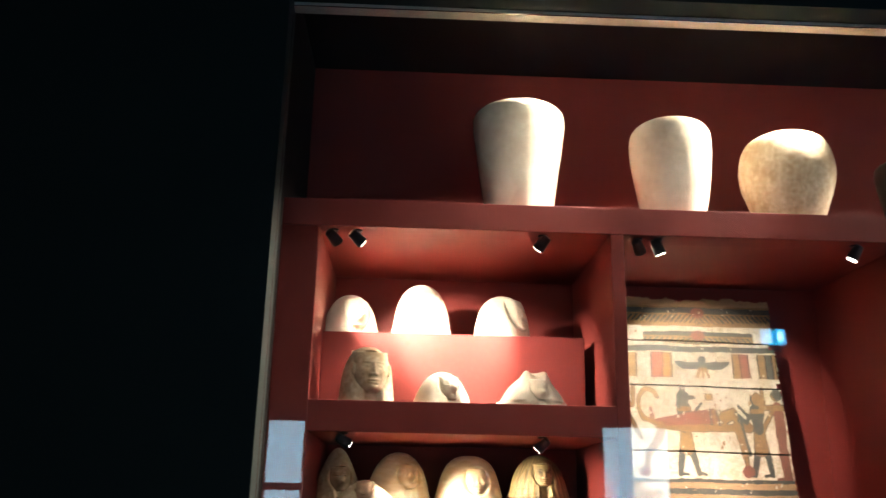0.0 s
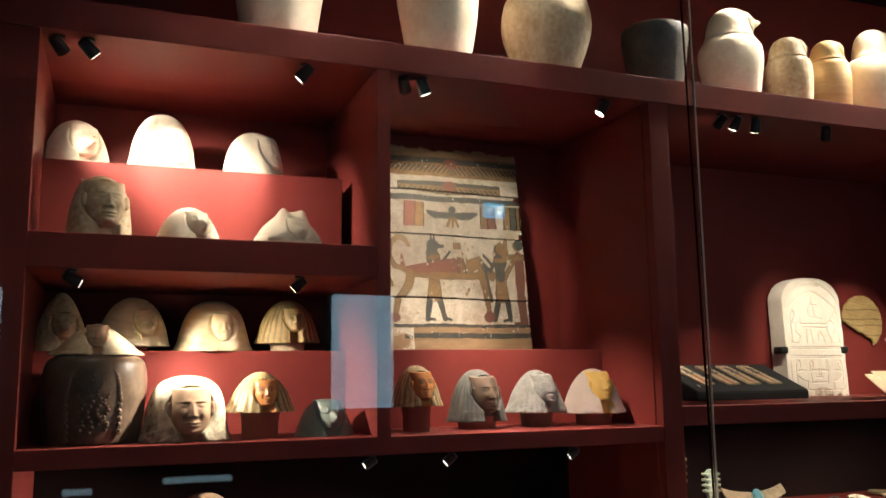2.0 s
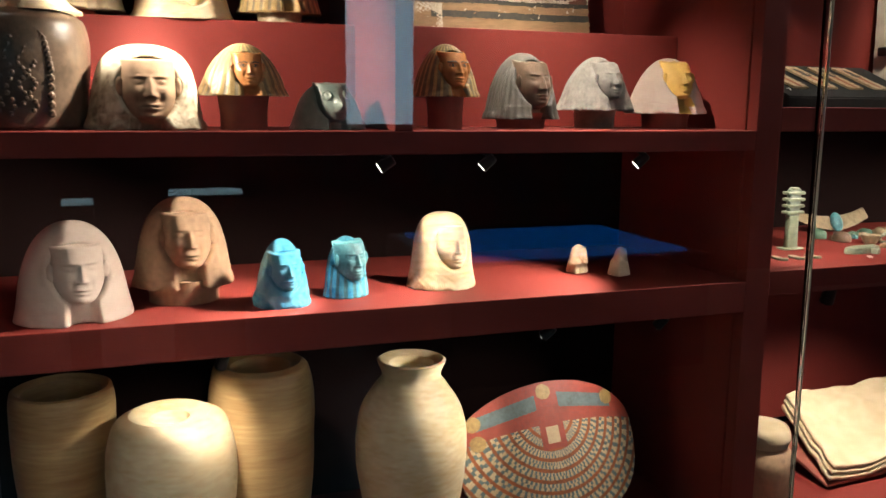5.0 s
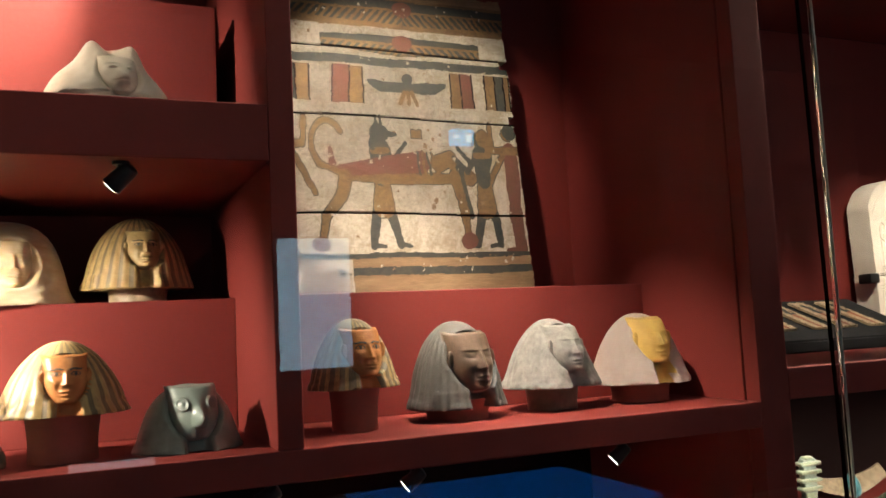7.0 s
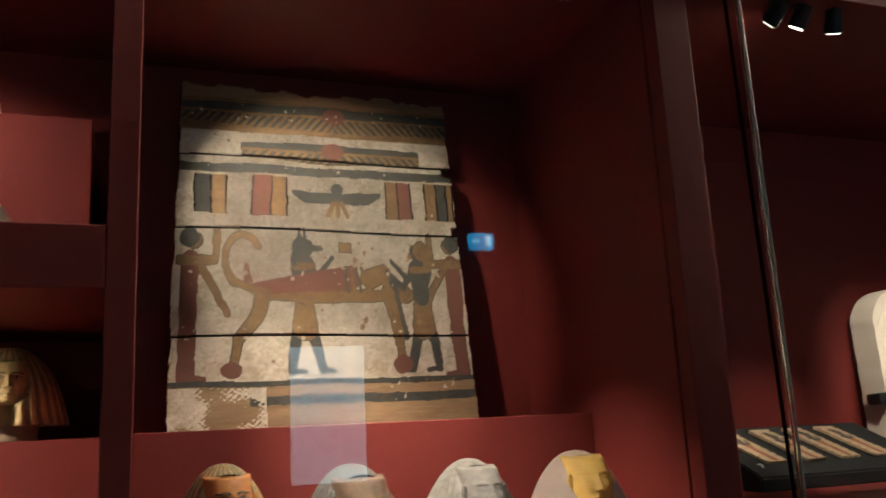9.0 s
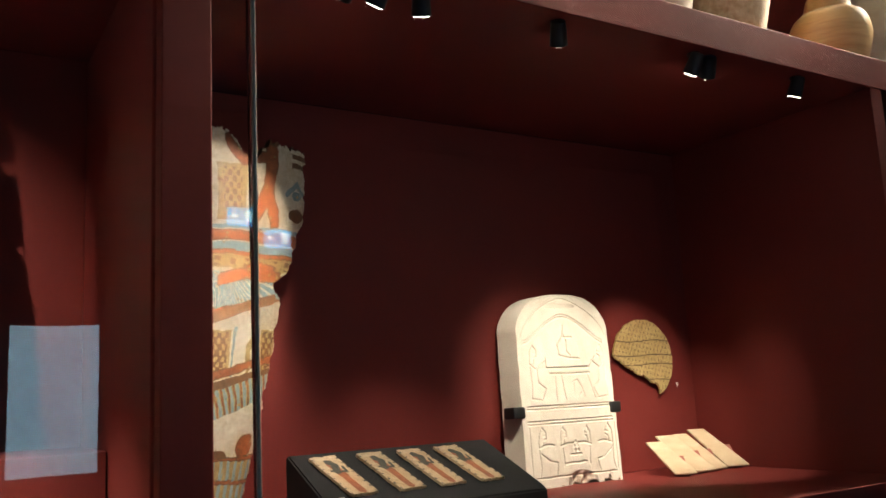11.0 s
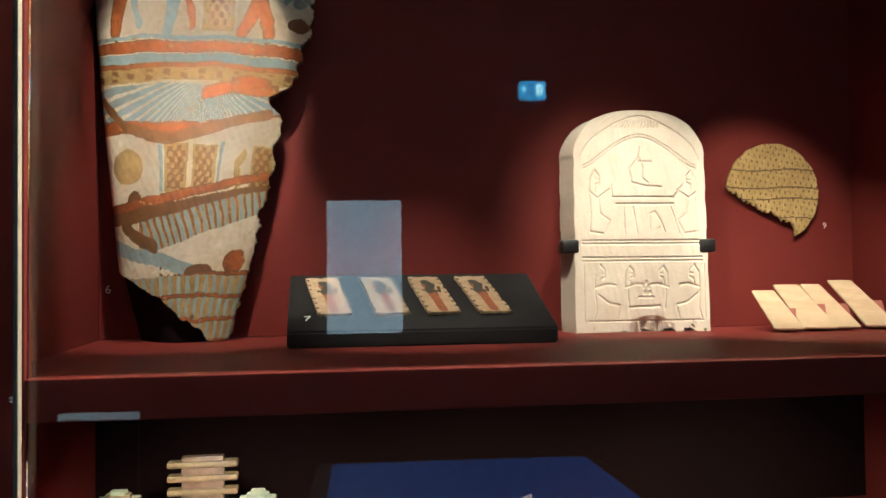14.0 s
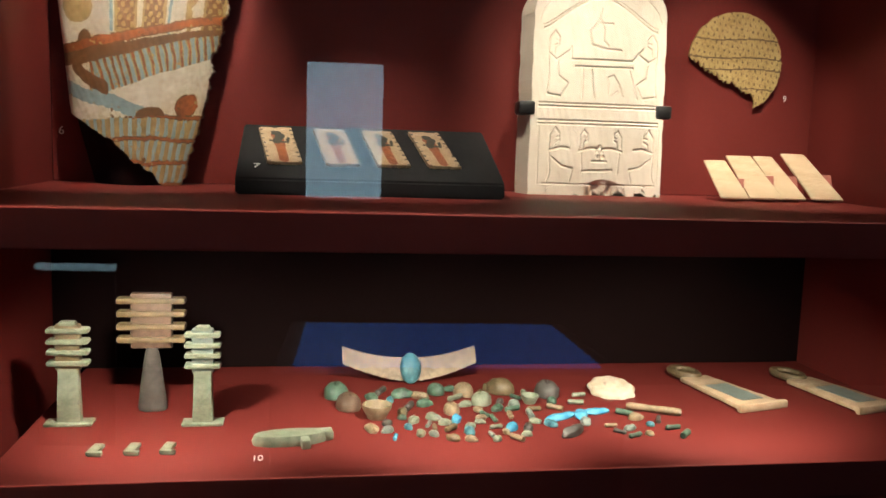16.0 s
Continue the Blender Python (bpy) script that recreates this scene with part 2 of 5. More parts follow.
def stroke(u, v, pts, w, w1=None):
    """A line through points, of half width w (to w1 at its end)."""
    out = np.zeros(u.shape, bool)
    w1 = w if w1 is None else w1
    n = len(pts) - 1
    for k, ((a, b), (c, e)) in enumerate(zip(pts, pts[1:])):
        du, dv = c - a, e - b
        t = np.clip(((u - a) * du + (v - b) * dv) / (du * du + dv * dv + 1e-9), 0, 1)
        ww = w + (w1 - w) * (k + t) / n
        out |= (u - a - t * du) ** 2 + (v - b - t * dv) ** 2 < ww ** 2
    return out


# ---- room ----
def wall(name, x0, x1, y0, y1, z0, z1, mat, label, category="wall"):
    return solid(name, box(x0, x1, y0, y1, z0, z1, 0), mat, pose(0, 0, 0), label, category, kind="structure", smooth=False)


wall("floor", -3.2, 6.2, -2.7, 3.0, -0.1, 0.0, FLOOR, "dark hard floor of a dim gallery", "floor")
wall("ceiling", -3.2, 6.2, -2.7, 3.0, 3.4, 3.5, GREEN, "dark painted gallery ceiling", "ceiling")
wall("wall_south", -3.2, 6.2, -2.7, -2.5, 0, 3.4, GREEN, "dark green gallery wall behind the visitor")
wall("wall_west", -3.4, -3.2, -2.7, 3.0, 0, 3.4, GREEN, "dark green gallery side wall")
wall("wall_east", 6.2, 6.4, -2.7, 3.0, 0, 3.4, GREEN, "dark green gallery side wall")
wall("wall_north_1", -3.2, -0.15, 1.80, 1.90, 0, 3.4, GREEN, "dark green wall beside the display case")
wall("wall_north_2", -0.15, 4.6, 1.80, 1.90, 2.655, 3.4, GREEN, "dark green wall above the display case")
wall("wall_north_3", -0.15, 4.6, 1.80, 1.90, 0, 0.30, GREEN, "dark green plinth wall below the display case")
wall("wall_north_4", 4.6, 6.2, 1.80, 1.90, 0, 3.4, GREEN, "dark green wall past the display case")

# ---- the built-in display case ----
case = thing("display_case", pose(0, 0, 0), "dark red built-in museum display case with lit bays behind glass", "display case", kind="structure")


def board(name, x0, x1, y0, y1, z0, z1, mat=RED, label="", bevel=0.0015):
    return part(name, box(x0, x1, y0, y1, z0, z1, bevel), mat, case, label, smooth=False)


XE = 4.6
board("back_panel", -0.15, X3 - 0.004, BACK_A, BACK_A + 0.02, Z_B, Z_TOP0)
# lower bays: shade is put into the back boards' near-black colour
board("back_panel", -0.15, X3 - 0.004, BACK_A - 0.02, BACK_A + 0.02, Z_L, Z_B0, DARK, "back board coloured near black to read as unlit")
board("back_panel", -0.15, X3 - 0.004, BACK_A - 0.02, BACK_A + 0.02, Z_F, Z_L0, DARK, "back board coloured near black to read as unlit")
board("back_panel", X3 + 0.004, X5 + 0.02, BACK_C, BACK_C + 0.02, Z_C, Z_TOP0)
board("back_panel", X3 + 0.004, X5 + 0.02, BACK_C - 0.025, BACK_C, Z_D, Z_C0, DARK, "back board coloured near black to read as unlit")
board("back_panel", X3 + 0.004, X5 + 0.02, BACK_C, BACK_C + 0.02, Z_F, Z_D0)
board("back_panel", X5 + 0.04, XE, BACK_C, BACK_C + 0.02, Z_F, Z_TOP0)
board("back_panel", -0.15, XE, BACK_A - 0.11, BACK_A - 0.09, Z_TOP, 2.72)
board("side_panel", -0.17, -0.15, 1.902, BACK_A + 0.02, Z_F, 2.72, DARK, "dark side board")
board("side_panel", XE, XE + 0.02, 1.902, BACK_A + 0.02, Z_F, 2.72)
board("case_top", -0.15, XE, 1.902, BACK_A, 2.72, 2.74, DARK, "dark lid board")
board("case_floor", -0.15, XE, 1.902, BACK_A + 0.02, Z_F - 0.03, Z_F)
board("upright", -0.15, X0, FRONT, BACK_A, Z_F, Z_TOP0)
board("upright", X1, X2, FRONT, BACK_A, Z_B, Z_TOP0)
board("upright", X3, X4, FRONT, FRONT + 0.03, Z_F, Z_TOP0)
board("upright", X3 - 0.004, X3 + 0.004, FRONT + 0.03, BACK_C, Z_F, Z_TOP0)
board("upright", X5, X5 + 0.04, FRONT, BACK_C + 0.02, Z_F, Z_TOP0)
board("shelf", -0.15, XE, FRONT - 0.002, BACK_C, Z_TOP0, Z_TOP)
board("shelf", X0, X1, FRONT, BACK_A, Z_A0, Z_A)
board("shelf", X0, X3, FRONT, BACK_A, Z_B0, Z_B)
board("shelf", X0, X3, FRONT, BACK_A - 0.02, Z_L0, Z_L)
board("shelf", X3 + 0.004, X5, FRONT + 0.0305, BACK_C, Z_C - 0.018, Z_C)
board("shelf_lip", X4, X5, FRONT, FRONT + 0.014, Z_C0, Z_C)
board("shelf_edge", X4, X5, FRONT + 0.014, FRONT + 0.0305, Z_C - 0.018, Z_C)
board("shelf", X4, X5, FRONT, BACK_C - 0.0252, Z_D0, Z_D)
board("step", X0, X1 - 0.028, 2.152, BACK_A, Z_A, 1.883)
board("step", X0, X1, 2.215, BACK_A, Z_B, 1.466)
board("step", X2, X3 - 0.006, 2.212, BACK_A, Z_B, 1.469)
# header trim that frames the opening
board("trim", -0.15, XE, 1.866, 1.90, 2.640, 2.654, STEEL, "thin pale metal edge above the glass", 0.001)

JOINT = 1.445
for x0, x1, turn in ((-0.148, JOINT - 0.003, 0.0), (JOINT + 0.003, 3.02, -1.6)):
    p = part("glass_pane", box(0, x1 - x0, -0.008, 0, 0.302, 2.638, 0), glass_m, case, "clear glass pane with faint reflections", smooth=False)
    p.matrix_basis = pose(x0, GLASS, 0, -0.9 if turn else 0, 0, turn)
    p.visible_shadow = False
# pale base colour replaces the light that the glass edge would carry
j = part("glass_joint", box(-0.0025, 0.0025, -0.009, 0.002, 0.302, 2.638, 0.001), STEEL, case, "thin shiny joint between two glass panes, coloured pale for light in the glass edge", smooth=False)
j.matrix_basis = pose(JOINT, GLASS, 0)


# ---- lit things of the room that the glass mirrors ----
def text_panel(x0, x1, z0, z1, y, label):
    t = thing("text_panel", pose((x0 + x1) / 2, y, z0), label, "sign")
    w, h = x1 - x0, z1 - z0
    part("plate", box(-w / 2, w / 2, -0.03, 0, 0, h, 0.003), PANEL_GLOW, t, smooth=False)
    r = random.Random(3)
    z = h * 0.86
    while z > h * 0.22:
        part("text_line", box(-w * 0.4, w * (0.4 - 0.25 * r.random() ** 3), 0.001, 0.003, z, z + 0.006, 0), STRIP, t, smooth=False)
        z -= 0.022
    return t


text_panel(1.56, 2.02, 1.18, 2.00, -2.465, "pale blue backlit panel of small text")
text_panel(-0.83, -0.585, 1.57, 1.995, -2.465, "small pale blue backlit text panel")
text_panel(-0.83, -0.585, 1.10, 1.52, -2.465, "small pale blue backlit text panel")

sign = thing("exit_sign", pose(2.86, -2.44, 2.64), "lit blue-green emergency exit sign with a white arrow", "sign")
part("housing", box(-0.085, 0.085, -0.055, 0, 0, 0.11, 0.004), SIGN_BLUE, sign, smooth=False)
bm = bmesh.new()
# seen in the glass, so it is built the other way round
box(-0.055, -0.025, 0.001, 0.003, 0.048, 0.062, 0, bm)
vs = [bm.verts.new(c) for c in ((-0.055, 0.002, 0.03), (-0.055, 0.002, 0.08), (-0.075, 0.002, 0.055))]
bm.faces.new(vs)
part("arrow", bm, SIGN_WHITE, sign, "white arrow", smooth=False)
part("door_symbol", box(0.02, 0.065, 0.001, 0.003, 0.02, 0.09, 0), SIGN_WHITE, sign, "white door symbol", smooth=False)

table = thing("screen_table", pose(2.25, -0.95, 0), "low dark table with a glowing blue screen top", "table")
part("body", box(-0.7, 0.7, -0.55, 0.55, 0, 0.585, 0.01), BLACK, table, smooth=False)
part("screen", box(-0.62, 0.62, -0.45, 0.45, 0.586, 0.6, 0.002), SCREEN, table, "glowing deep blue screen", smooth=False)
# two added stands; their glowing strips only supply thin pale reflections in the glass
for x, y, z, w in ((0.55, -1.35, 0.85, 0.36), (-0.05, -1.3, 0.82, 0.14)):
    t = thing("reflection_strip_stand", pose(x, y, 0), "added slim dark stand with a pale glowing strip for the glass to mirror", "label stand")
    part("stand", box(-w / 2, w / 2, -0.02, 0.02, 0, z, 0.003), BLACK, t, smooth=False)
    part("glow_strip", box(-w / 2, w / 2, -0.02, 0.03, z + 0.001, z + 0.03, 0.002), STRIP, t, "pale lit strip", smooth=False)


# ---- spotlights of the case ----
def spotlight(x, y, z, target, watts, cone=55, size=0.012, lit=True, stem=0.010, size_k=0.82, colour=(1.0, 0.87, 0.71), blend=0.8):
    """A small black spot hanging from the board above (z is that board's underside)."""
    t = thing("spotlight", pose(x, y, z), "small black adjustable spotlight under a shelf", "lamp", "case spotlights")
    centre = Vector((x, y, z - stem - 0.012))
    way = (Vector(target) - centre).normalized()
    q = way.to_track_quat("-Z", "Y").to_matrix().to_4x4()
    head_scale = Matrix.Scale(size_k, 4)
    part("base", lathe([(0.014 * size_k, -0.004), (0.014 * size_k, 0)], 20), BLACK, t)
    part("stem", lathe([(0.004, -stem), (0.004, -0.004)], 12), BLACK, t)
    head = part("lamp_head", lathe(smooth_profile([(0.009, 0.026), (0.014, 0.022), (0.0165, 0.0), (0.018, -0.022)], 12)[::-1], 24), BLACK, t)
    head.matrix_basis = Matrix.Translation((0, 0, -stem - 0.012 * size_k)) @ q @ head_scale
    lens = part("lens", lathe([(0.0145, -0.0235), (0.0145, -0.0225)], 20), LENS if lit else BLACK, head, "glowing lens" if lit else "")
    data = bpy.data.lights.new("spot", "SPOT")
    data.energy, data.spot_size, data.spot_blend, data.shadow_soft_size, data.color = watts, radians(cone), blend, size, colour
    lamp = new("spot_lamp", data)
    lamp.matrix_basis = Matrix.Translation(centre + way * 0.03 * size_k) @ q
    tagged(lamp, kind="structure")


S = 7.0
YL = FRONT + 0.03
spotlight(-0.03, YL, Z_TOP0, (0.20, 2.30, 1.86), 6.5 * S, 60)
spotlight(0.027, YL, Z_TOP0, (0.36, 2.20, 1.80), 7.5 * S, 60)
spotlight(0.476, YL, Z_TOP0, (0.20, 2.20, 1.75), 5.0 * S, 65)
spotlight(0.711, YL, Z_TOP0, (0.97, 2.38, 1.80), 5.0 * S, 58)
spotlight(0.759, YL, Z_TOP0, (1.08, 2.12, 1.36), 13.0 * S, 48)
spotlight(1.25, YL, Z_TOP0, (0.88, 2.20, 1.42), 8.0 * S, 50)
spotlight(0.019, YL, Z_A0, (0.40, 2.13, 1.38), 6.0 * S, 62, size_k=0.7)
spotlight(0.47, YL, Z_A0, (0.22, 2.10, 1.36), 6.0 * S, 62, size_k=0.7)
for x, tx, w in ((0.629, 0.25, 6.0), (0.815, 0.55, 3.0), (1.129, 0.90, 4.2)):
    spotlight(x, YL, Z_B0, (tx, 2.08, 0.98), w * S, 84, size_k=0.6)
spotlight(1.62, YL, Z_TOP0, (1.55, 2.38, 1.80), 4.2 * S, 40, blend=0.5)
spotlight(1.67, YL, Z_TOP0, (1.56, 2.36, 1.55), 5.0 * S, 44)
spotlight(1.737, YL, Z_TOP0, (1.92, 2.34, 1.38), 4.0 * S, 38)
spotlight(1.99, YL, Z_TOP0, (2.30, 2.40, 1.50), 4.8 * S, 42, blend=1.0)
spotlight(2.30, YL, Z_TOP0, (2.32, 2.40, 1.50), 3.8 * S, 38, blend=1.0)
spotlight(2.337, YL, Z_TOP0, (2.60, 2.46, 1.48), 4.0 * S, 34, blend=0.6)
spotlight(2.587, YL, Z_TOP0, (2.62, 2.36, 1.34), 4.0 * S, 42)
for x in (1.6, 2.0, 2.4):
    spotlight(x, FRONT + 0.026, Z_C0 + 0.025, (x + 0.03, 2.16, 1.0), 1.9 * S, 110, stem=0.003, size_k=0.45)
for x, tx, w in ((0.35, 0.28, 2.5), (0.95, 0.75, 3.0), (1.2, 1.06, 2.0)):
    spotlight(x, YL + 0.01, Z_L0, (tx, 2.15, 0.65), 0.42 * w * S, 80, size_k=0.6)
for x, tx in ((1.62, 1.66), (2.0, 2.0)):
    spotlight(x, YL + 0.01, Z_D0, (tx, 2.15, 0.5), 2.4 * S, 95)
for x, tx, w in ((0.75, 0.45, 8.0), (1.25, 0.95, 8.0), (1.9, 1.6, 7.0), (2.3, 2.05, 8.0), (2.9, 2.5, 8.0), (3.4, 2.95, 8.0)):
    spotlight(x, 1.92, 2.72, (tx, 2.02, 2.26), w * S * 1.35, 60)


# ---- carved lids and heads ----
def g2(a, b, ca, cb, ra, rb, p=2):
    return np.exp(-np.abs((a - ca) / ra) ** p - np.abs((b - cb) / rb) ** p)


def grid_faces(rows, cols, first=0, closed=False):
    out = []
    for i in range(rows - 1):
        for k in range(cols if closed else cols - 1):
            k1 = (k + 1) % cols
            out.append((first + i * cols + k, first + i * cols + k1, first + (i + 1) * cols + k1, first + (i + 1) * cols + k))
    return out


def face_relief(fx, fz, kind):
    """Depth of a face over its base plane, in half widths; fx, fz run from -1 to 1."""
    A = np.abs(fx)
    jaw = 1 - 0.30 * np.clip(-fz, 0, 1.2) ** 1.8
    D = 0.92 * np.clip(1 - (A / jaw) ** 2.1 - 0.30 * np.clip(-fz, 0, 1.1) ** 4, 0, 1) ** 0.5 * (1 - 0.14 * np.clip(fz, 0, 2) ** 2)
    k = 0.55 if kind == "worn" else 1.0
    if kind in ("human", "worn", "bust"):
        bridge = np.clip((0.42 - fz) / 0.75, 0, 1)
        D += k * (0.06 + 0.18 * bridge) * np.exp(-(fx / (0.08 + 0.08 * bridge)) ** 2) * np.clip((0.48 - fz) / 0.2, 0, 1) * np.clip((fz + 0.30) / 0.10, 0, 1)
        D += 0.08 * k * g2(A, fz, 0.16, -0.22, 0.08, 0.07)
        D -= 0.12 * k * g2(A, fz, 0.40, 0.24, 0.24, 0.12)
        D += 0.11 * k * g2(A, fz, 0.42, 0.24, 0.17, 0.07)
        D += 0.03 * k * g2(A, fz, 0.42, 0.30, 0.21, 0.025)
        D += 0.035 * k * g2(A, fz, 0.40, 0.45, 0.30, 0.05)
        D += 0.07 * g2(A, fz, 0.52, -0.08, 0.22, 0.22)
        D -= 0.06 * k * g2(A, fz, 0.36, -0.38, 0.10, 0.16)
        D += 0.12 * k * g2(fx, fz, 0, -0.51, 0.24, 0.055) + 0.11 * k * g2(fx, fz, 0, -0.65, 0.20, 0.055)
        D -= 0.09 * k * g2(fx, fz, 0, -0.58, 0.26, 0.02)
        D -= 0.06 * k * g2(fx, fz, 0, -0.77, 0.2, 0.05)
        D += 0.12 * g2(fx, fz, 0, -0.90, 0.30, 0.14)
    elif kind == "falcon":
        D += 0.10 * g2(fx, fz, 0, 0.1, 0.7, 0.5)
        D += 0.62 * g2(fx, fz, 0, -0.18, 0.20, 0.36) * np.clip((fz + 0.62) / 0.12, 0, 1)
        D += 0.12 * g2(np.sqrt((A - 0.62) ** 2 + (fz - 0.38) ** 2), 0 * fz, 0.22, 0, 0.06, 1)
        D += 0.10 * g2(A, fz, 0.62, 0.38, 0.11, 0.11)
    else:
        snout = 0.55 if kind == "eared" else 0.85
        D += snout * g2(fx, fz, 0, -0.30, 0.36, 0.34, 2.6)
        D -= 0.14 * g2(fx, fz, 0, -0.48, 0.42, 0.03)
        D += 0.10 * g2(A, fz, 0.42, 0.36, 0.13, 0.08) - 0.10 * g2(A, fz, 0.42, 0.24, 0.2, 0.05)
        D += 0.10 * g2(A, fz, 0.45, 0.56, 0.3, 0.08)
    low = np.exp(-((np.minimum(fz, -1) + 1) / 0.09) ** 2)
    D = 0.2 + (D - 0.2) * low
    return D * np.clip((1.12 - fz) / 0.1, 0, 1)


def head_mesh(name, w, h, d, mats, kind="human", taper=0.22, roundness=5.0, stripes=0, seed=0.0, chip=0.03, fv=0.50, fs=1.0):
    """One carved piece: a bell of a wig, hollowed at the front, with a modelled face and ears in it. mats: wig, face, stripe, eye paint."""
    na, nv = 150, 76
    th = np.linspace(-math.pi, math.pi, na, endpoint=False)
    v = np.linspace(0, 1, nv) ** 0.9
    T, V = np.meshgrid(th, v)

    def bell(q):
        return (1 - taper * q ** 1.15) * np.clip(1 - q ** roundness, 0, 1) ** (1 / 2.2) + 0.04 * np.exp(-(q / 0.10) ** 2)

    R = bell(V)
    b = 0.285 * h * fs
    a = b * (0.94 if kind in ("human", "bust", "worn") else 1.0)
    fc = fv * h
    rf = float(bell(np.array(fv)))
    X0, Z0 = w / 2 * R * np.sin(T), h * V
    front = np.cos(T) > 0
    e = (X0 / (1.10 * a)) ** 2 + ((Z0 - fc) / (1.10 * b)) ** 2
    hollow = np.clip((1.12 - e) / 0.24, 0, 1) * front
    if kind == "worn":
        hollow = 0.3 * hollow
    elif kind != "bust":
        gap = np.clip((0.62 * a - np.abs(X0)) / (0.15 * a), 0, 1) * np.clip((fc - 0.5 * b - Z0) / (0.2 * b), 0, 1) * front
        hollow = np.maximum(hollow, 0.8 * gap)
    rim = np.exp(-((np.sqrt(e) - 1.16) / 0.07) ** 2) * front * (Z0 > fc - 0.3 * b)
    D = 0.02 * rim - 0.62 * a / (d / 2 * rf) * hollow
    wig = 1 - hollow
    if stripes:
        D += 0.014 * np.cos(T * stripes) * wig * np.clip((0.97 - V) / 0.2, 0, 1)
    ch = rough(T * 0.8 + seed, V * 2.2 + seed, seed)
    D += chip * ch * (0.3 + 0.9 * (V < 0.2)) * wig
    R1 = R * (1 + D)
    X, Y, Z = w / 2 * R1 * np.sin(T), -d / 2 * R1 * np.cos(T), Z0.copy()
    A = np.abs(T)
    if kind == "eared":
        Z += 0.22 * h * g2(A, V, 0.8, 0.85, 0.42, 0.12)
    Z += h * 0.05 * chip / 0.03 * rough(T * 1.5, V * 0 + seed, seed + 1) * np.clip(1 - V / 0.15, 0, 1) * (V > 0)
    P = [np.stack([X, Y, Z], 2).reshape(-1, 3)]
    faces = grid_faces(nv, na, 0, True)
    mid = (slice(None, -1), slice(None))
    idx = np.where(hollow[mid] > 0.5, 1, np.where((np.cos(T[mid] * stripes) < -0.25) & bool(stripes), 2, 0))
    index = idx.reshape(-1).tolist()
    faces.append(tuple(range(na))[::-1])
    index.append(0)
    # face
    nf, ng = 64, 76
    FX, FZ = np.meshgrid(np.linspace(-1.06, 1.06, nf), np.linspace(-1.45, 1.14, ng))
    zf = np.clip(fc + FZ * b, 0.015 * h, 0.985 * h)
    base = d / 2 * (rf + 0.55 * (bell(zf / h) - rf)) - (0.78 if kind == "worn" else 0.66) * a
    D = face_relief(FX, FZ, kind) + 0.4 * chip * rough(FX * 0.8 + seed, FZ + seed, seed + 2)
    start = nv * na
    P.append(np.stack([FX * a, -base - a * D, zf], 2).reshape(-1, 3))
    faces += grid_faces(ng, nf, start)
    fx, fz = np.abs((FX[:-1, :-1] + FX[1:, 1:]) / 2), (FZ[:-1, :-1] + FZ[1:, 1:]) / 2
    idx = np.ones(fx.shape, int)
    if len(mats) > 3:
        eye = ((fx - 0.42) / 0.21) ** 2 + ((fz - 0.25) / 0.085) ** 2
        idx[(eye < 1.25) & (eye > 0.65) | (((fx - 0.42) / 0.07) ** 2 + ((fz - 0.25) / 0.07) ** 2 < 1)] = 3
        idx[(np.abs(fz - 0.47 + 0.25 * (fx - 0.35) ** 2) < 0.035) & (fx > 0.12) & (fx < 0.72)] = 3
    index += idx.reshape(-1).tolist()
    start += nf * ng
    # ears
    if kind in ("human", "bust"):
        n, m = 12, 18
        la, lo = np.meshgrid(np.linspace(-1.45, 1.45, n), np.linspace(0, 2 * math.pi, m, endpoint=False), indexing="ij")
        for sg in (-1, 1):
            ex, ey, ez = np.cos(la) * np.cos(lo), np.cos(la) * np.sin(lo), np.sin(la)
            dish = 1 - 0.5 * np.exp(-((ez / 0.55) ** 2)) * np.clip(-ey, 0, 1) ** 3
            pts = np.stack([sg * (1.03 * a + 0.15 * a * ex), -(d / 2 * (rf + 0.4 * (bell(np.array((fc + 0.1 * b) / h)) - rf)) - 0.42 * a) + 0.14 * a * ey * dish, fc + 0.10 * b + 0.34 * b * ez], 2)
            P.append(pts.reshape(-1, 3))
            f = grid_faces(n, m, start, True)
            faces += f
            index += [1] * len(f)
            start += n * m
    me = bpy.data.meshes.new(name)
    me.from_pydata(np.concatenate(P).tolist(), [], faces)
    me.polygons.foreach_set("material_index", index)
    me.polygons.foreach_set("use_smooth", [True] * len(faces))
    for m in mats:
        me.materials.append(m)
    me.update()
    return me


def lid(x, y, z, w, h, label, mat, face=None, stripe=None, kind="human", yaw=0, d=None, stand=0, stand_w=0.06, stand_mat=None, tilt=0, **more):
    if stand:
        s = solid("display_stand", lathe(smooth_profile([(stand_w * 0.46, 0), (stand_w * 0.46, stand * 0.5), (stand_w * 0.52, stand + 0.012)], 8), 32), stand_mat or PEG, pose(x, y, z), "small painted stand that carries a carved lid", "stand")
    k = 1.10 if z > 1.6 else 1.0
    w, h = w * (1.04 if z > 1.6 else 1.0), h * k
    me = head_mesh("carved_lid", w, h, d or w * 0.92, [mat, face or mat, stripe or mat] + ([P_DARK] if face in (ORANGE, GOLD) else []), kind, seed=x * 7 + z, **more)
    return solid("jar_lid", me, None, pose(x, y, z + stand, tilt, 0, yaw), label, "jar lid", "carved jar lids")


YA = 2.26
# upper step of the first bay
lid(0.00, YA, 1.883, 0.150, 0.108, "pale limestone animal-headed jar lid on the upper step", LIME, kind="muzzle", yaw=25, taper=0.30, roundness=4, fv=0.52)
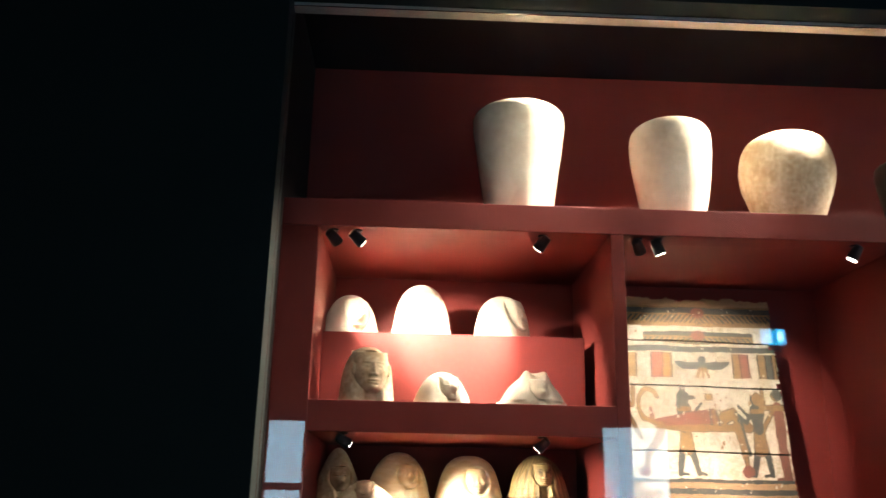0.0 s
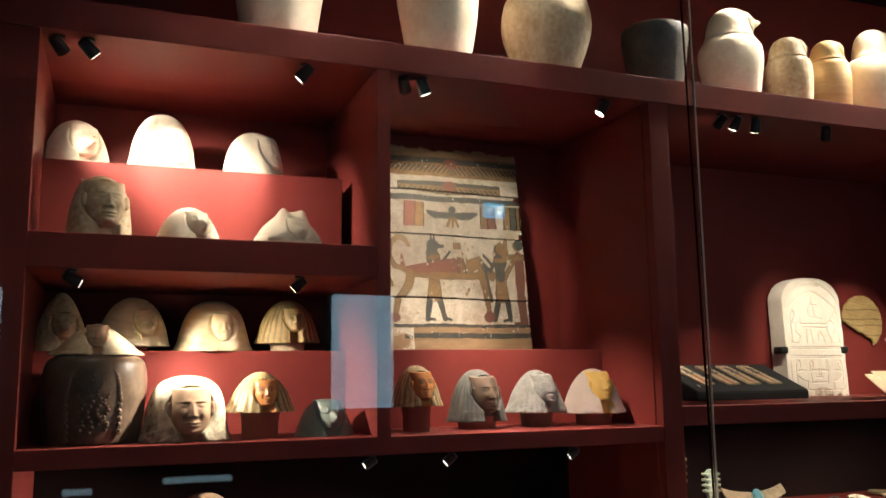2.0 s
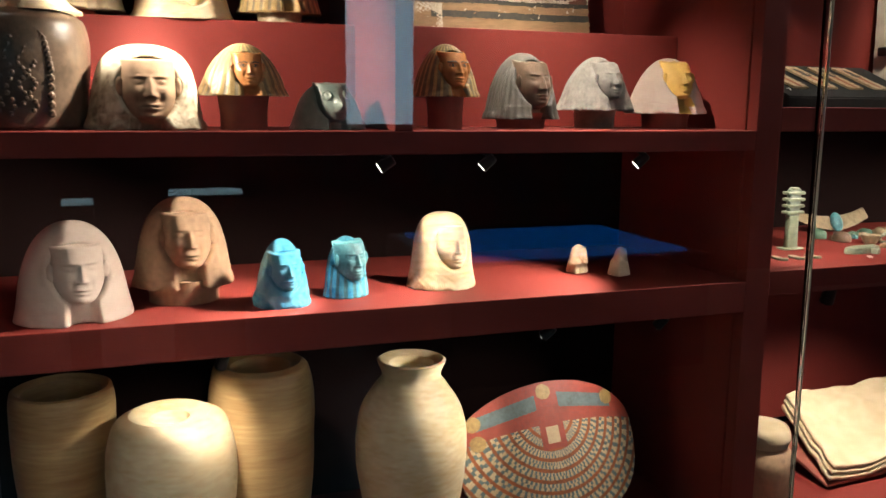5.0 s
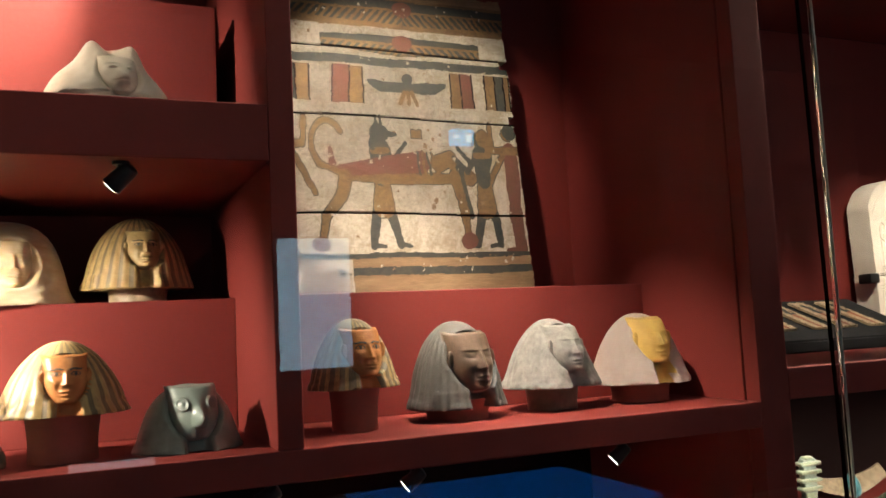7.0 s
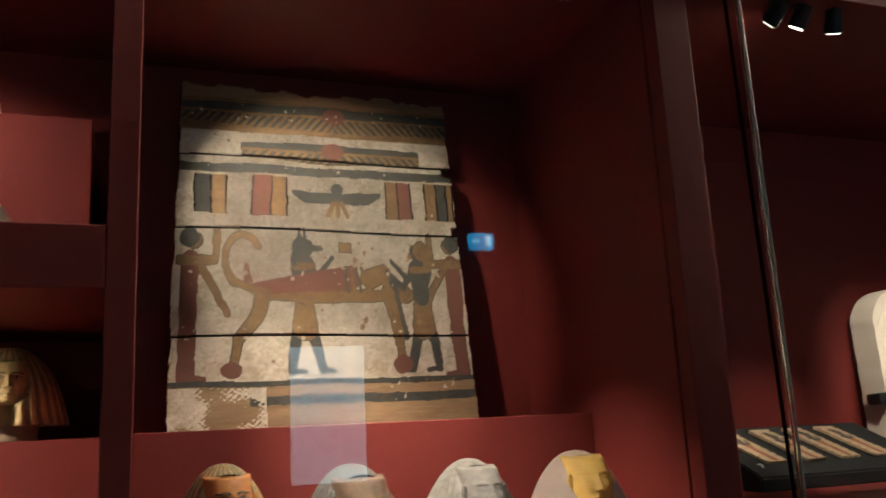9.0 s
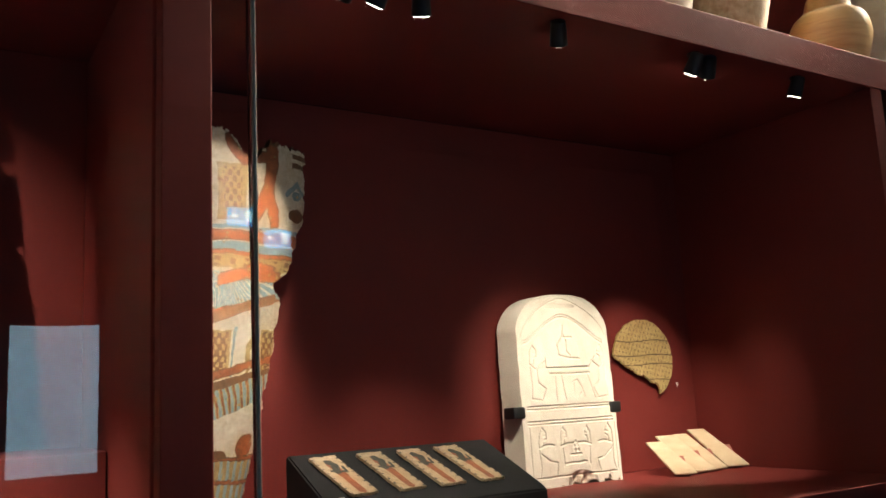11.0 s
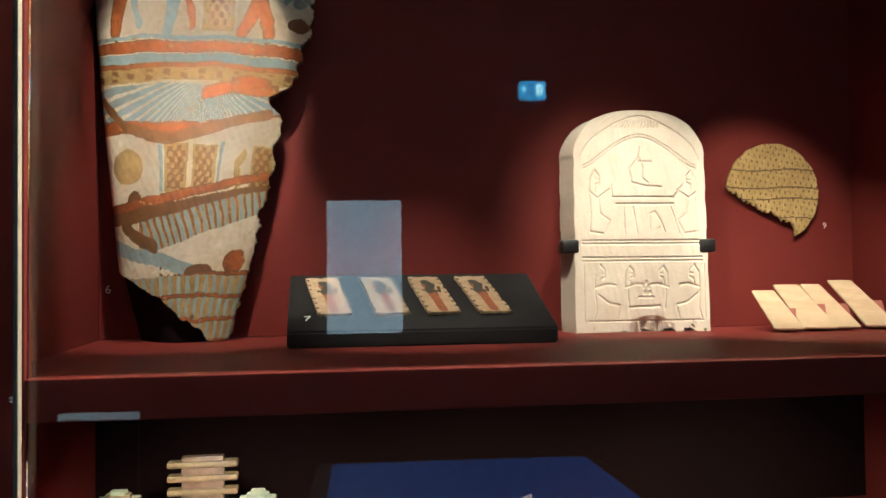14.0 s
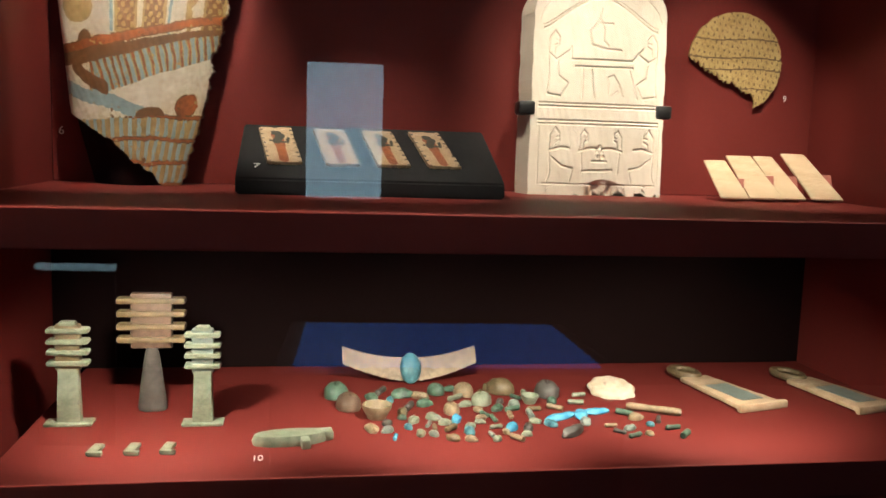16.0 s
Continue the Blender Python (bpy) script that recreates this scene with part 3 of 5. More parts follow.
lid(0.19, YA, 1.883, 0.160, 0.138, "tall cream limestone jar lid with a worn face", LIME, kind="worn", yaw=35, taper=0.30, roundness=5, fv=0.42)
lid(0.408, YA, 1.883, 0.155, 0.115, "cream limestone jar lid with a worn human face", LIME, kind="worn", yaw=45, taper=0.2, roundness=4, fv=0.55, fs=1.1)
# front of the short shelf
lid(0.062, 2.05, Z_A, 0.126, 0.126, "pale stone human-headed jar lid half in shade", CREAM, yaw=18, taper=0.16, roundness=4, fv=0.54, fs=1.12)
lid(0.243, 2.06, Z_A, 0.138, 0.076, "low white stone jar lid with a falcon beak", LIME, kind="falcon", yaw=25, taper=0.42, roundness=4, fs=1.1)
lid(0.458, 2.05, Z_A, 0.160, 0.074, "rough white stone jar lid with two broken ears", LIME, kind="eared", yaw=15, taper=0.50, roundness=4, chip=0.13)
# step behind the long shelf
lid(-0.015, 2.29, 1.466, 0.140, 0.135, "pointed pale jar lid with a jackal face", CREAM, kind="muzzle", yaw=15, taper=0.72, roundness=9, fv=0.42, fs=0.7)
lid(0.142, 2.29, 1.466, 0.165, 0.115, "white alabaster jar lid with a small falcon face", ALAB, kind="falcon", yaw=28, stand=0.012, stand_w=0.07, taper=0.26, roundness=3.2, fv=0.46, fs=0.85)
lid(0.325, 2.29, 1.466, 0.182, 0.122, "cream alabaster jar lid with a smooth human face", ALAB, kind="worn", yaw=14, taper=0.36, roundness=7, fv=0.46, fs=0.9)
lid(0.505, 2.29, 1.466, 0.156, 0.108, "gold and brown striped jar lid with a small round face", GOLD, GOLD, OLIVE, kind="human", stripes=30, yaw=8, stand=0.02, stand_w=0.09, taper=0.28, roundness=3, stand_mat=BEIGE, fv=0.52, fs=0.85)
# long shelf, first bay
lid(0.250, 2.06, Z_B, 0.180, 0.135, "speckled cream and brown jar lid with a damaged broad face", SPECK, TERRA, kind="human", yaw=5, taper=0.24, roundness=7, chip=0.05, fv=0.46, fs=1.15)
lid(0.405, 2.06, Z_B, 0.146, 0.086, "striped yellow jar lid with an orange painted face", GOLD, ORANGE, OLIVE, stripes=26, yaw=5, stand=0.055, stand_w=0.085, taper=0.42, roundness=3.4, fv=0.48, fs=1.05)
lid(0.548, 2.06, Z_B, 0.130, 0.080, "grey-green stone falcon-headed jar lid", TEAL, kind="falcon", yaw=8, taper=0.40, roundness=5, fv=0.58, chip=0.012, fs=1.3)
# long shelf, second bay
lid(0.772, 2.08, Z_B, 0.124, 0.095, "brown striped jar lid with an orange painted face", OLIVE, ORANGE, GOLD, stripes=26, yaw=10, stand=0.058, stand_w=0.07, taper=0.38, roundness=3.4, fv=0.50, fs=1.1)
lid(0.935, 2.10, Z_B, 0.148, 0.125, "dark grey stone human-headed jar lid", GREY, DKSTONE, GREY, stripes=34, yaw=14, stand=0.018, stand_w=0.1, taper=0.36, roundness=4, stand_mat=PEG, fv=0.52, fs=1.1)
lid(1.102, 2.11, Z_B, 0.155, 0.105, "grey granite human-headed jar lid with a ribbed wig", GREYPALE, GREYPALE, GREYPALE, stripes=34, yaw=12, stand=0.035, stand_w=0.085, taper=0.48, roundness=4, stand_mat=DKSTONE, fv=0.55, fs=1.1)
lid(1.268, 2.11, Z_B, 0.166, 0.112, "pale pinkish jar lid with a yellow painted face", PINKST, YELLOW, yaw=2, stand=0.03, stand_w=0.10, taper=0.50, roundness=5, fv=0.60, fs=1.05)
# shelf below
lid(0.125, 2.05, Z_L, 0.176, 0.155, "smooth pinkish-white stone human-headed jar lid", PINKST, yaw=14, taper=0.26, roundness=4, chip=0.012, fv=0.50, fs=0.95)
lid(0.300, 2.12, Z_L, 0.165, 0.152, "brown clay human-headed jar lid with a broken chin", TERRA, kind="human", yaw=8, taper=0.22, stand=0.03, stand_w=0.13, stand_mat=TERRA, roundness=4, fv=0.54, fs=1.0, chip=0.04)
lid(0.458, 2.03, Z_L, 0.096, 0.115, "bright blue faience human-headed jar lid", BLUE, BLUE, kind="bust", yaw=10, taper=0.30, roundness=3.4, fv=0.54, chip=0.06, fs=0.9)
lid(0.580, 2.07, Z_L, 0.082, 0.108, "turquoise faience human-headed jar lid with dark stripes", BLUE, TURQ, TURQ, kind="bust", yaw=22, stripes=16, taper=0.20, roundness=3.4, fv=0.60, chip=0.06, fs=1.05)
lid(0.775, 2.10, Z_L, 0.132, 0.142, "translucent alabaster jar lid with a faint worn face", ALAB, kind="worn", yaw=15, taper=0.30, roundness=9, fv=0.55, fs=0.95)
for x, y, w, h, m_, lb in ((1.085, 2.13, 0.042, 0.038, CREAM, "tiny cream stone carved head on a chipped block"), (1.155, 2.08, 0.030, 0.028, LIME, "tiny white stone carved head on a narrow block")):
    t_h = 0.022 if h > 0.03 else 0.032
    block = box(-0.017, 0.017, -0.018, 0.014, 0, t_h + 0.003, 0.004)
    for v_ in block.verts:
        v_.co.x *= 1.1 - 10 * v_.co.z
        v_.co.y *= 1.1 - 10 * v_.co.z
    solid("stone_block", block, m_, pose(x, y, Z_L, 0, 0, 15), "tiny chipped stone block under a carved head", "block")
    lid(x, y - 0.006, Z_L + t_h, w, h, lb, m_, kind="human", yaw=15, taper=0.2, roundness=3, chip=0.05, fv=0.48, fs=1.15)


# ---- jars ----
def jar(x, y, z, profile, mat, label, lid_profile=None, head=None, wobble=0.03, seed=1.0, dent=0.008, lid_mat=None, open_top=None):
    t = thing("stone_jar", pose(x, y, z), label, "jar", "stone jars")
    k = 1.13 if z == Z_TOP else 1.0
    profile = [(r * k, h * k) for r, h in profile]
    pr = smooth_profile(profile, 44)
    if open_top:
        r, h = pr[-1]
        pr += [(r * 0.93, h + 0.003), (open_top, h - 0.006), (open_top * 0.9, h - 0.05), (open_top * 0.8, h - 0.09)]
    part("body", lathe(pr, 72, wobble=wobble, seed=seed, dent=dent), mat, t)
    top = profile[-1][1]
    if lid_profile:
        p = part("lid", lathe(smooth_profile(lid_profile, 24), 56, wobble=0.03, seed=seed), lid_mat or mat, t)
        p.matrix_basis = pose(0, 0, top + 0.002)
    if head:
        w, h, kind, yaw = head
        w, h = w * k, h * k
        p = new("lid", head_mesh("lid", w, h, w * 0.95, [lid_mat or mat] * 3, kind, seed=seed, taper=0.2, chip=0.015))
        p.parent = t
        p.matrix_basis = pose(0, 0, top + 0.002, 0, 0, yaw)
    return t


YJ = 2.055
jar(0.43, YJ, Z_TOP, [(0.074, 0), (0.078, 0.02), (0.098, 0.17), (0.106, 0.225), (0.100, 0.25), (0.075, 0.262), (0.02, 0.266)], LIME, "tall pale limestone jar wider at its flat top", seed=1, wobble=0.02, dent=0.012)
jar(0.83, YJ, Z_TOP, [(0.066, 0), (0.071, 0.02), (0.090, 0.13), (0.094, 0.19), (0.085, 0.225), (0.05, 0.245), (0.01, 0.25)], LIME, "pale limestone jar with a rounded top and pocked surface", seed=2, dent=0.014)
jar(1.135, YJ, Z_TOP, [(0.068, 0), (0.075, 0.02), (0.102, 0.10), (0.105, 0.15), (0.088, 0.20), (0.05, 0.222), (0.01, 0.226)], CREAM, "round-shouldered cream stone jar with a dark stain", seed=3, wobble=0.02)
jar(1.475, YJ, Z_TOP, [(0.055, 0), (0.062, 0.02), (0.077, 0.11), (0.08, 0.145), (0.07, 0.165), (0.02, 0.172)], GREY, "dark grey stone jar without a lid", seed=4, dent=0.01)
jar(1.735, YJ, Z_TOP, [(0.062, 0), (0.068, 0.02), (0.080, 0.10), (0.078, 0.14), (0.066, 0.163)], LIME, "white limestone jar with a falcon-headed lid", head=(0.128, 0.085, "falcon", 45), seed=5)
jar(1.945, YJ, Z_TOP, [(0.052, 0), (0.056, 0.02), (0.061, 0.08), (0.058, 0.12), (0.05, 0.135)], CREAM, "cream stone jar with a domed human-headed lid", head=(0.102, 0.062, "human", 40), seed=6)
jar(2.10, YJ, Z_TOP, [(0.05, 0), (0.054, 0.02), (0.058, 0.09), (0.055, 0.13), (0.048, 0.145)], BAND, "yellowish banded stone jar with a domed lid", head=(0.095, 0.062, "worn", 30), seed=7)
jar(2.285, YJ, Z_TOP, [(0.062, 0), (0.066, 0.02), (0.078, 0.11), (0.072, 0.155), (0.058, 0.175)], LIME, "white limestone jar with a human-headed lid", head=(0.11, 0.085, "human", 40), seed=8)
jar(2.50, YJ, Z_TOP, [(0.055, 0), (0.066, 0.03), (0.080, 0.11), (0.073, 0.155), (0.05, 0.18)], CREAM, "cream stone jar with a low animal lid", head=(0.09, 0.05, "muzzle", 60), seed=9)
jar(2.85, YJ, Z_TOP, [(0.055, 0), (0.064, 0.03), (0.076, 0.08), (0.07, 0.115), (0.055, 0.13)], BAND, "squat yellowish stone jar with a flat lid", head=(0.095, 0.05, "worn", 30), seed=10)
jar(3.02, YJ, Z_TOP, [(0.062, 0), (0.068, 0.02), (0.080, 0.12), (0.075, 0.16), (0.06, 0.18)], LIME, "white limestone jar with a human-headed lid", head=(0.11, 0.085, "human", 40), seed=11)

# brown jar with a relief on its front and a separate lid
bj = thing("stone_jar", pose(0.068, 2.08, Z_B), "brown stone canopic jar with a carved panel and human-headed lid", "jar", "stone jars")
part("body", lathe(smooth_profile([(0.088, 0), (0.094, 0.012), (0.101, 0.08), (0.102, 0.13), (0.094, 0.165), (0.07, 0.180)], 40), 72, wobble=0.02, dent=0.006), DKSTONE, bj)
nb = bmesh.new()
arch_line = [(-0.5, 0.012), (-0.52, 0.09), (-0.44, 0.135), (-0.25, 0.158), (0, 0.164), (0.25, 0.158), (0.44, 0.135), (0.52, 0.09), (0.5, 0.012)]
for (a0, h0), (a1, h1) in zip(arch_line, arch_line[1:]):
    for k in range(6):
        f = k / 6
        a, zz = a0 + (a1 - a0) * f, h0 + (h1 - h0) * f
        r = 0.1 - 1.6 * max(zz - 0.125, 0) ** 1.5
        bmesh.ops.create_icosphere(nb, subdivisions=1, radius=0.0065, matrix=Matrix.Translation((r * math.sin(a), -r * math.cos(a), zz)))
for a, z0, z1 in ((-0.22, 0.03, 0.12), (-0.05, 0.025, 0.135), (0.12, 0.04, 0.12), (0.25, 0.03, 0.1)):
    for k in range(12):
        zz = z0 + (z1 - z0) * k / 11
        w_ = a + 0.05 * math.sin(k * 1.3)
        bmesh.ops.create_icosphere(nb, subdivisions=1, radius=0.0042, matrix=Matrix.Translation((0.1 * math.sin(w_), -0.1 * math.cos(w_), zz)))
part("relief_frame", nb, DKSTONE, bj, "raised border of a carved panel")
p = new("lid", head_mesh("lid", 0.180, 0.066, 0.16, [CREAM, TERRA, CREAM], "human", taper=0.80, roundness=8, seed=3.3, fv=0.58, fs=1.15))
p.parent = bj
p.matrix_basis = pose(0, 0, 0.178)

# bottom of the case
jar(0.265, 2.10, Z_F, [(0.07, 0), (0.08, 0.03), (0.108, 0.18), (0.112, 0.27), (0.098, 0.335), (0.075, 0.352)], ALAB, "wide creamy alabaster jar with an open mouth", seed=12, open_top=0.035)
jar(0.445, 2.24, Z_F, [(0.08, 0), (0.09, 0.05), (0.103, 0.2), (0.104, 0.31), (0.095, 0.375), (0.085, 0.388)], BAND, "tall honey-coloured banded alabaster jar", seed=13, open_top=0.06)
jar(0.725, 2.13, Z_F, [(0.07, 0), (0.09, 0.06), (0.112, 0.2), (0.106, 0.29), (0.075, 0.345), (0.058, 0.37), (0.068, 0.40)], ALAB, "tall pale alabaster jar with a narrow neck", seed=14, open_top=0.045)
jar(0.08, 2.25, Z_F, [(0.06, 0), (0.075, 0.05), (0.09, 0.2), (0.092, 0.33), (0.088, 0.37)], BAND, "yellowish stone jar with a chipped rim", seed=15, open_top=0.07)
jar(1.56, 2.08, Z_F, [(0.045, 0), (0.065, 0.03), (0.07, 0.09), (0.06, 0.125), (0.05, 0.135)], TERRA, "small red-brown pottery jar with a mud stopper", lid_profile=[(0.052, 0), (0.058, 0.02), (0.05, 0.045), (0.02, 0.052)], lid_mat=LINEN, seed=16)


# ---- painted wooden panel ----
def striding(s, u, v, cu, v0, h, sg, skin, kilt, legs, wig, snout=False):
    """A plain painted standing shape with a wig, seen from the side; sg is the way it faces."""
    s[stroke(u, v, [(cu - 0.04 * sg, v0), (cu - 0.03 * sg, v0 + 0.2 * h), (cu - 0.005, v0 + 0.45 * h)], 0.013, 0.024)] = legs
    s[stroke(u, v, [(cu + 0.055 * sg, v0), (cu + 0.035 * sg, v0 + 0.2 * h), (cu + 0.005, v0 + 0.45 * h)], 0.013, 0.024)] = legs
    for k in (-0.04, 0.055):
        s[stroke(u, v, [(cu + k * sg, v0), (cu + (k + 0.04) * sg, v0 - 0.004)], 0.009, 0.006)] = legs
    s[stroke(u, v, [(cu + 0.005 * sg, v0 + 0.32 * h), (cu, v0 + 0.56 * h)], 0.042, 0.026)] = kilt
    s[stroke(u, v, [(cu, v0 + 0.54 * h), (cu, v0 + 0.75 * h)], 0.024, 0.042)] = skin
    s[stroke(u, v, [(cu, v0 + 0.78 * h), (cu, v0 + 0.86 * h)], 0.014)] = skin
    s[stroke(u, v, [(cu + 0.03 * sg, v0 + 0.74 * h), (cu + 0.065 * sg, v0 + 0.62 * h), (cu + 0.12 * sg, v0 + 0.74 * h)], 0.012, 0.008)] = skin
    s[stroke(u, v, [(cu - 0.03 * sg, v0 + 0.74 * h), (cu + 0.05 * sg, v0 + 0.69 * h), (cu + 0.10 * sg, v0 + 0.83 * h)], 0.011, 0.007)] = skin
    s[stroke(u, v, [(cu - 0.028, v0 + 0.765 * h), (cu + 0.028, v0 + 0.765 * h)], 0.010)] = kilt
    s[oval(u, v, cu + 0.008 * sg, v0 + 0.90 * h, 0.027, 0.027)] = skin
    s[oval(u, v, cu - 0.008 * sg, v0 + 0.91 * h, 0.028, 0.030) | stroke(u, v, [(cu - 0.022 * sg, v0 + 0.90 * h), (cu - 0.026 * sg, v0 + 0.80 * h)], 0.013)] = wig
    if snout:
        s[stroke(u, v, [(cu, v0 + 0.91 * h), (cu + 0.062 * sg, v0 + 0.895 * h)], 0.015, 0.006)] = wig
        for k in (0, 0.018):
            s[stroke(u, v, [(cu - (0.01 - k) * sg, v0 + 0.95 * h), (cu - (0.014 - k) * sg, v0 + 1.05 * h)], 0.009, 0.003)] = wig


def painted_panel():
    nx, ny = 320, 360
    U, V = np.meshgrid(np.linspace(0, 1, nx), np.linspace(0, 1, ny))
    w = 0.516 - 0.040 * V
    X = (U - 0.5) * w
    Z = V * 0.592
    Y = 0.0012 * rough(U * 2, V * 6, 2)
    joints = (0.248, 0.555, 0.775)
    for jv in joints:
        Y = Y + 0.004 * np.exp(-((V - jv - 0.004 * np.sin(U * 5)) / 0.003) ** 2)
    P = np.stack([X, Y, Z], 2)
    u, v = (U[:-1, :-1] + U[1:, 1:]) / 2, (V[:-1, :-1] + V[1:, 1:]) / 2
    fu, fv = u.copy(), v.copy()
    wob = 0.006 * rough(u * 3, v * 3, 4) + 0.0025 * rough(u * 17, v * 17, 8)
    u, v = u + wob, v + 0.6 * wob
    WH, WD, DK, RD, OC, BK = range(6)
    s = np.full(u.shape, WH)

    def wings(cu, v0, half, up, down, feathers):
        """Two spread wings with feather lines and a red disc."""
        d = np.abs(u - cu) / half
        m = (d < 1) & (v < v0 + up * (1 - 0.25 * d)) & (v > v0 - down * (1 - 0.35 * d))
        s[m] = DK
        s[m & (v < v0) & (np.sin((u - cu) * feathers + np.sign(u - cu) * (v - v0) * 220) > 0.0)] = OC
        s[m & (np.abs(v - v0) < 0.004)] = OC
        s[oval(u, v, cu, v0 + 0.006, 0.042, 0.026)] = RD

    s[v > 0.84] = OC
    s[(v > 0.955)] = WD
    wings(0.55, 0.915, 0.56, 0.035, 0.05, 210)
    s[(v > 0.855) & (v < 0.868)] = OC
    s[v < 0.852] = WH
    wings(0.54, 0.80, 0.33, 0.028, 0.038, 190)
    s[(v > 0.725) & (v < 0.752)] = DK
    reg = (v > 0.60) & (v < 0.718)
    for a, b, c in ((0.06, 0.115, DK), (0.115, 0.165, OC), (0.25, 0.315, RD), (0.315, 0.37, OC), (0.73, 0.775, OC), (0.775, 0.825, RD), (0.88, 0.925, OC), (0.925, 0.965, DK), (0.965, 0.99, OC)):
        s[reg & (u > a) & (u < b)] = c
        s[reg & ((np.abs(u - a) < 0.003) | (np.abs(u - b) < 0.003))] = BK
    d2 = np.abs(u - 0.55)
    s[(d2 < 0.16) & (v < 0.672 + 0.05 * d2) & (v > 0.640 + 0.55 * np.maximum(d2 - 0.11, 0))] = DK
    s[oval(u, v, 0.55, 0.685, 0.022, 0.020)] = DK
    for k in (-0.035, 0, 0.035):
        s[stroke(u, v, [(0.55 + 0.4 * k, 0.642), (0.55 + k, 0.605)], 0.008)] = OC
    # shapes at both ends of the scene
    for cu, sg, h in ((0.055, 1, 0.41), (0.955, -1, 0.41)):
        s[stroke(u, v, [(cu - 0.005 * sg, 0.14), (cu, 0.30), (cu, 0.46)], 0.026, 0.030)] = RD
        s[stroke(u, v, [(cu - 0.035, 0.46), (cu + 0.04, 0.46)], 0.014)] = OC
        s[stroke(u, v, [(cu + 0.03 * sg, 0.46), (cu + 0.075 * sg, 0.46), (cu + 0.08 * sg, 0.545)], 0.013, 0.010)] = OC
        s[stroke(u, v, [(cu + 0.03 * sg, 0.45), (cu + 0.08 * sg, 0.38), (cu + 0.12 * sg, 0.31)], 0.012, 0.009)] = OC
        s[oval(u, v, cu + 0.006 * sg, 0.515, 0.026, 0.024)] = OC
        s[oval(u, v, cu - 0.008 * sg, 0.525, 0.030, 0.028)] = DK
        s[stroke(u, v, [(cu - 0.02 * sg, 0.135), (cu + 0.05 * sg, 0.13)], 0.010)] = RD
    striding(s, u, v, 0.42, 0.150, 0.39, 1, DK, OC, DK, DK, True)
    # lion-shaped bier with a wrapped bundle on it
    s[stroke(u, v, [(0.27, 0.365), (0.45, 0.36), (0.70, 0.36)], 0.018)] = OC
    s[stroke(u, v, [(0.27, 0.38), (0.45, 0.405), (0.58, 0.415)], 0.020, 0.036)] = RD
    s[stroke(u, v, [(0.24, 0.39), (0.235, 0.45)], 0.014, 0.008)] = RD
    for k in range(4):
        s[stroke(u, v, [(0.575 + 0.02 * k, 0.375), (0.565 + 0.02 * k, 0.445)], 0.0045)] = OC if k % 2 else DK
    s[stroke(u, v, [(0.645, 0.41), (0.70, 0.43), (0.745, 0.37)], 0.030, 0.024)] = OC
    s[oval(u, v, 0.775, 0.368, 0.030, 0.028)] = OC
    s[stroke(u, v, [(0.735, 0.40), (0.745, 0.33), (0.765, 0.24)], 0.016, 0.010)] = DK
    s[stroke(u, v, [(0.71, 0.37), (0.735, 0.27), (0.745, 0.18)], 0.024, 0.012)] = OC
    s[stroke(u, v, [(0.28, 0.36), (0.265, 0.30), (0.21, 0.24), (0.195, 0.17)], 0.026, 0.013)] = OC
    tail = [(0.27, 0.37)] + [(0.225 + 0.062 * math.cos(a), 0.465 + 0.075 * math.sin(a)) for a in np.linspace(4.3, 0.6, 14)]
    s[stroke(u, v, tail, 0.011)] = OC
    striding(s, u, v, 0.835, 0.150, 0.385, -1, DK, OC, DK, OC)
    s[rect(u, v, 0.545, 0.59, 0.49, 0.52)] = OC
    s[oval(u, v, 0.19, 0.155, 0.035, 0.022) | oval(u, v, 0.75, 0.165, 0.032, 0.026)] = RD
    # ground bands
    s[(v > 0.112) & (v < 0.128)] = DK
    s[(v < 0.112) & (v > 0.03)] = WD
    s[(v > 0.06) & (v < 0.085) & (u > 0.25)] = DK
    s[(v < 0.03)] = WD
    s[(v < 0.11) & (u < 0.30) & (rough(u * 6, v * 9, 5) > -0.1)] = WH
    # dark outlines round the colours
    edge = np.zeros(s.shape, bool)
    edge[:, 1:] |= (s[:, 1:] != s[:, :-1]) & ((s[:, 1:] == WH) | (s[:, :-1] == WH)) & ((s[:, 1:] == OC) | (s[:, :-1] == OC))
    edge[1:] |= (s[1:] != s[:-1]) & ((s[1:] == WH) | (s[:-1] == WH)) & ((s[1:] == OC) | (s[:-1] == OC))
    s[edge & (v < 0.56)] = DK
    u, v = fu, fv
    fine = rough(u * 16, v * 16, 11)
    s[(fine > 0.80) & (s != WH)] = WH
    s[(fine < -0.95) & (s == WH)] = WD
    wear = rough(u * 5, v * 5, 7)
    s[(wear > 0.9)] = WD
    for jv in joints:
        s[np.abs(v - jv - 0.004 * np.sin(u * 5)) < 0.0028] = BK
    # chipped outline
    edge = 0.008 * rough(v * 6, v * 0, 3)
    s[(u < 0.004 + edge) | (u > 0.996 - np.abs(0.012 * rough(v * 8, v * 0 + 1, 9))) | (v > 0.992 + 0.02 * rough(u * 8, u * 0, 6))] = -1
    s[rect(u, v, 0.955, 1.01, 0.745, 0.775) | rect(u, v, 0.97, 1.0, 0.555, 0.58)] = -1
    me = slab_mesh("painted_panel", P, s, [P_WHITE, P_WOOD, P_DARK, P_RED, P_OCHRE, DARK, P_WOOD], (0, 0.022, 0))
    lean = math.degrees(math.atan2(0.045, 0.57))
    return solid("wooden_painting", me, None, pose(0.970, 2.362, 1.4695, -lean, 0, 0), "worn painted wooden coffin panel of joined planks leaning on a step", "painting")


painted_panel()


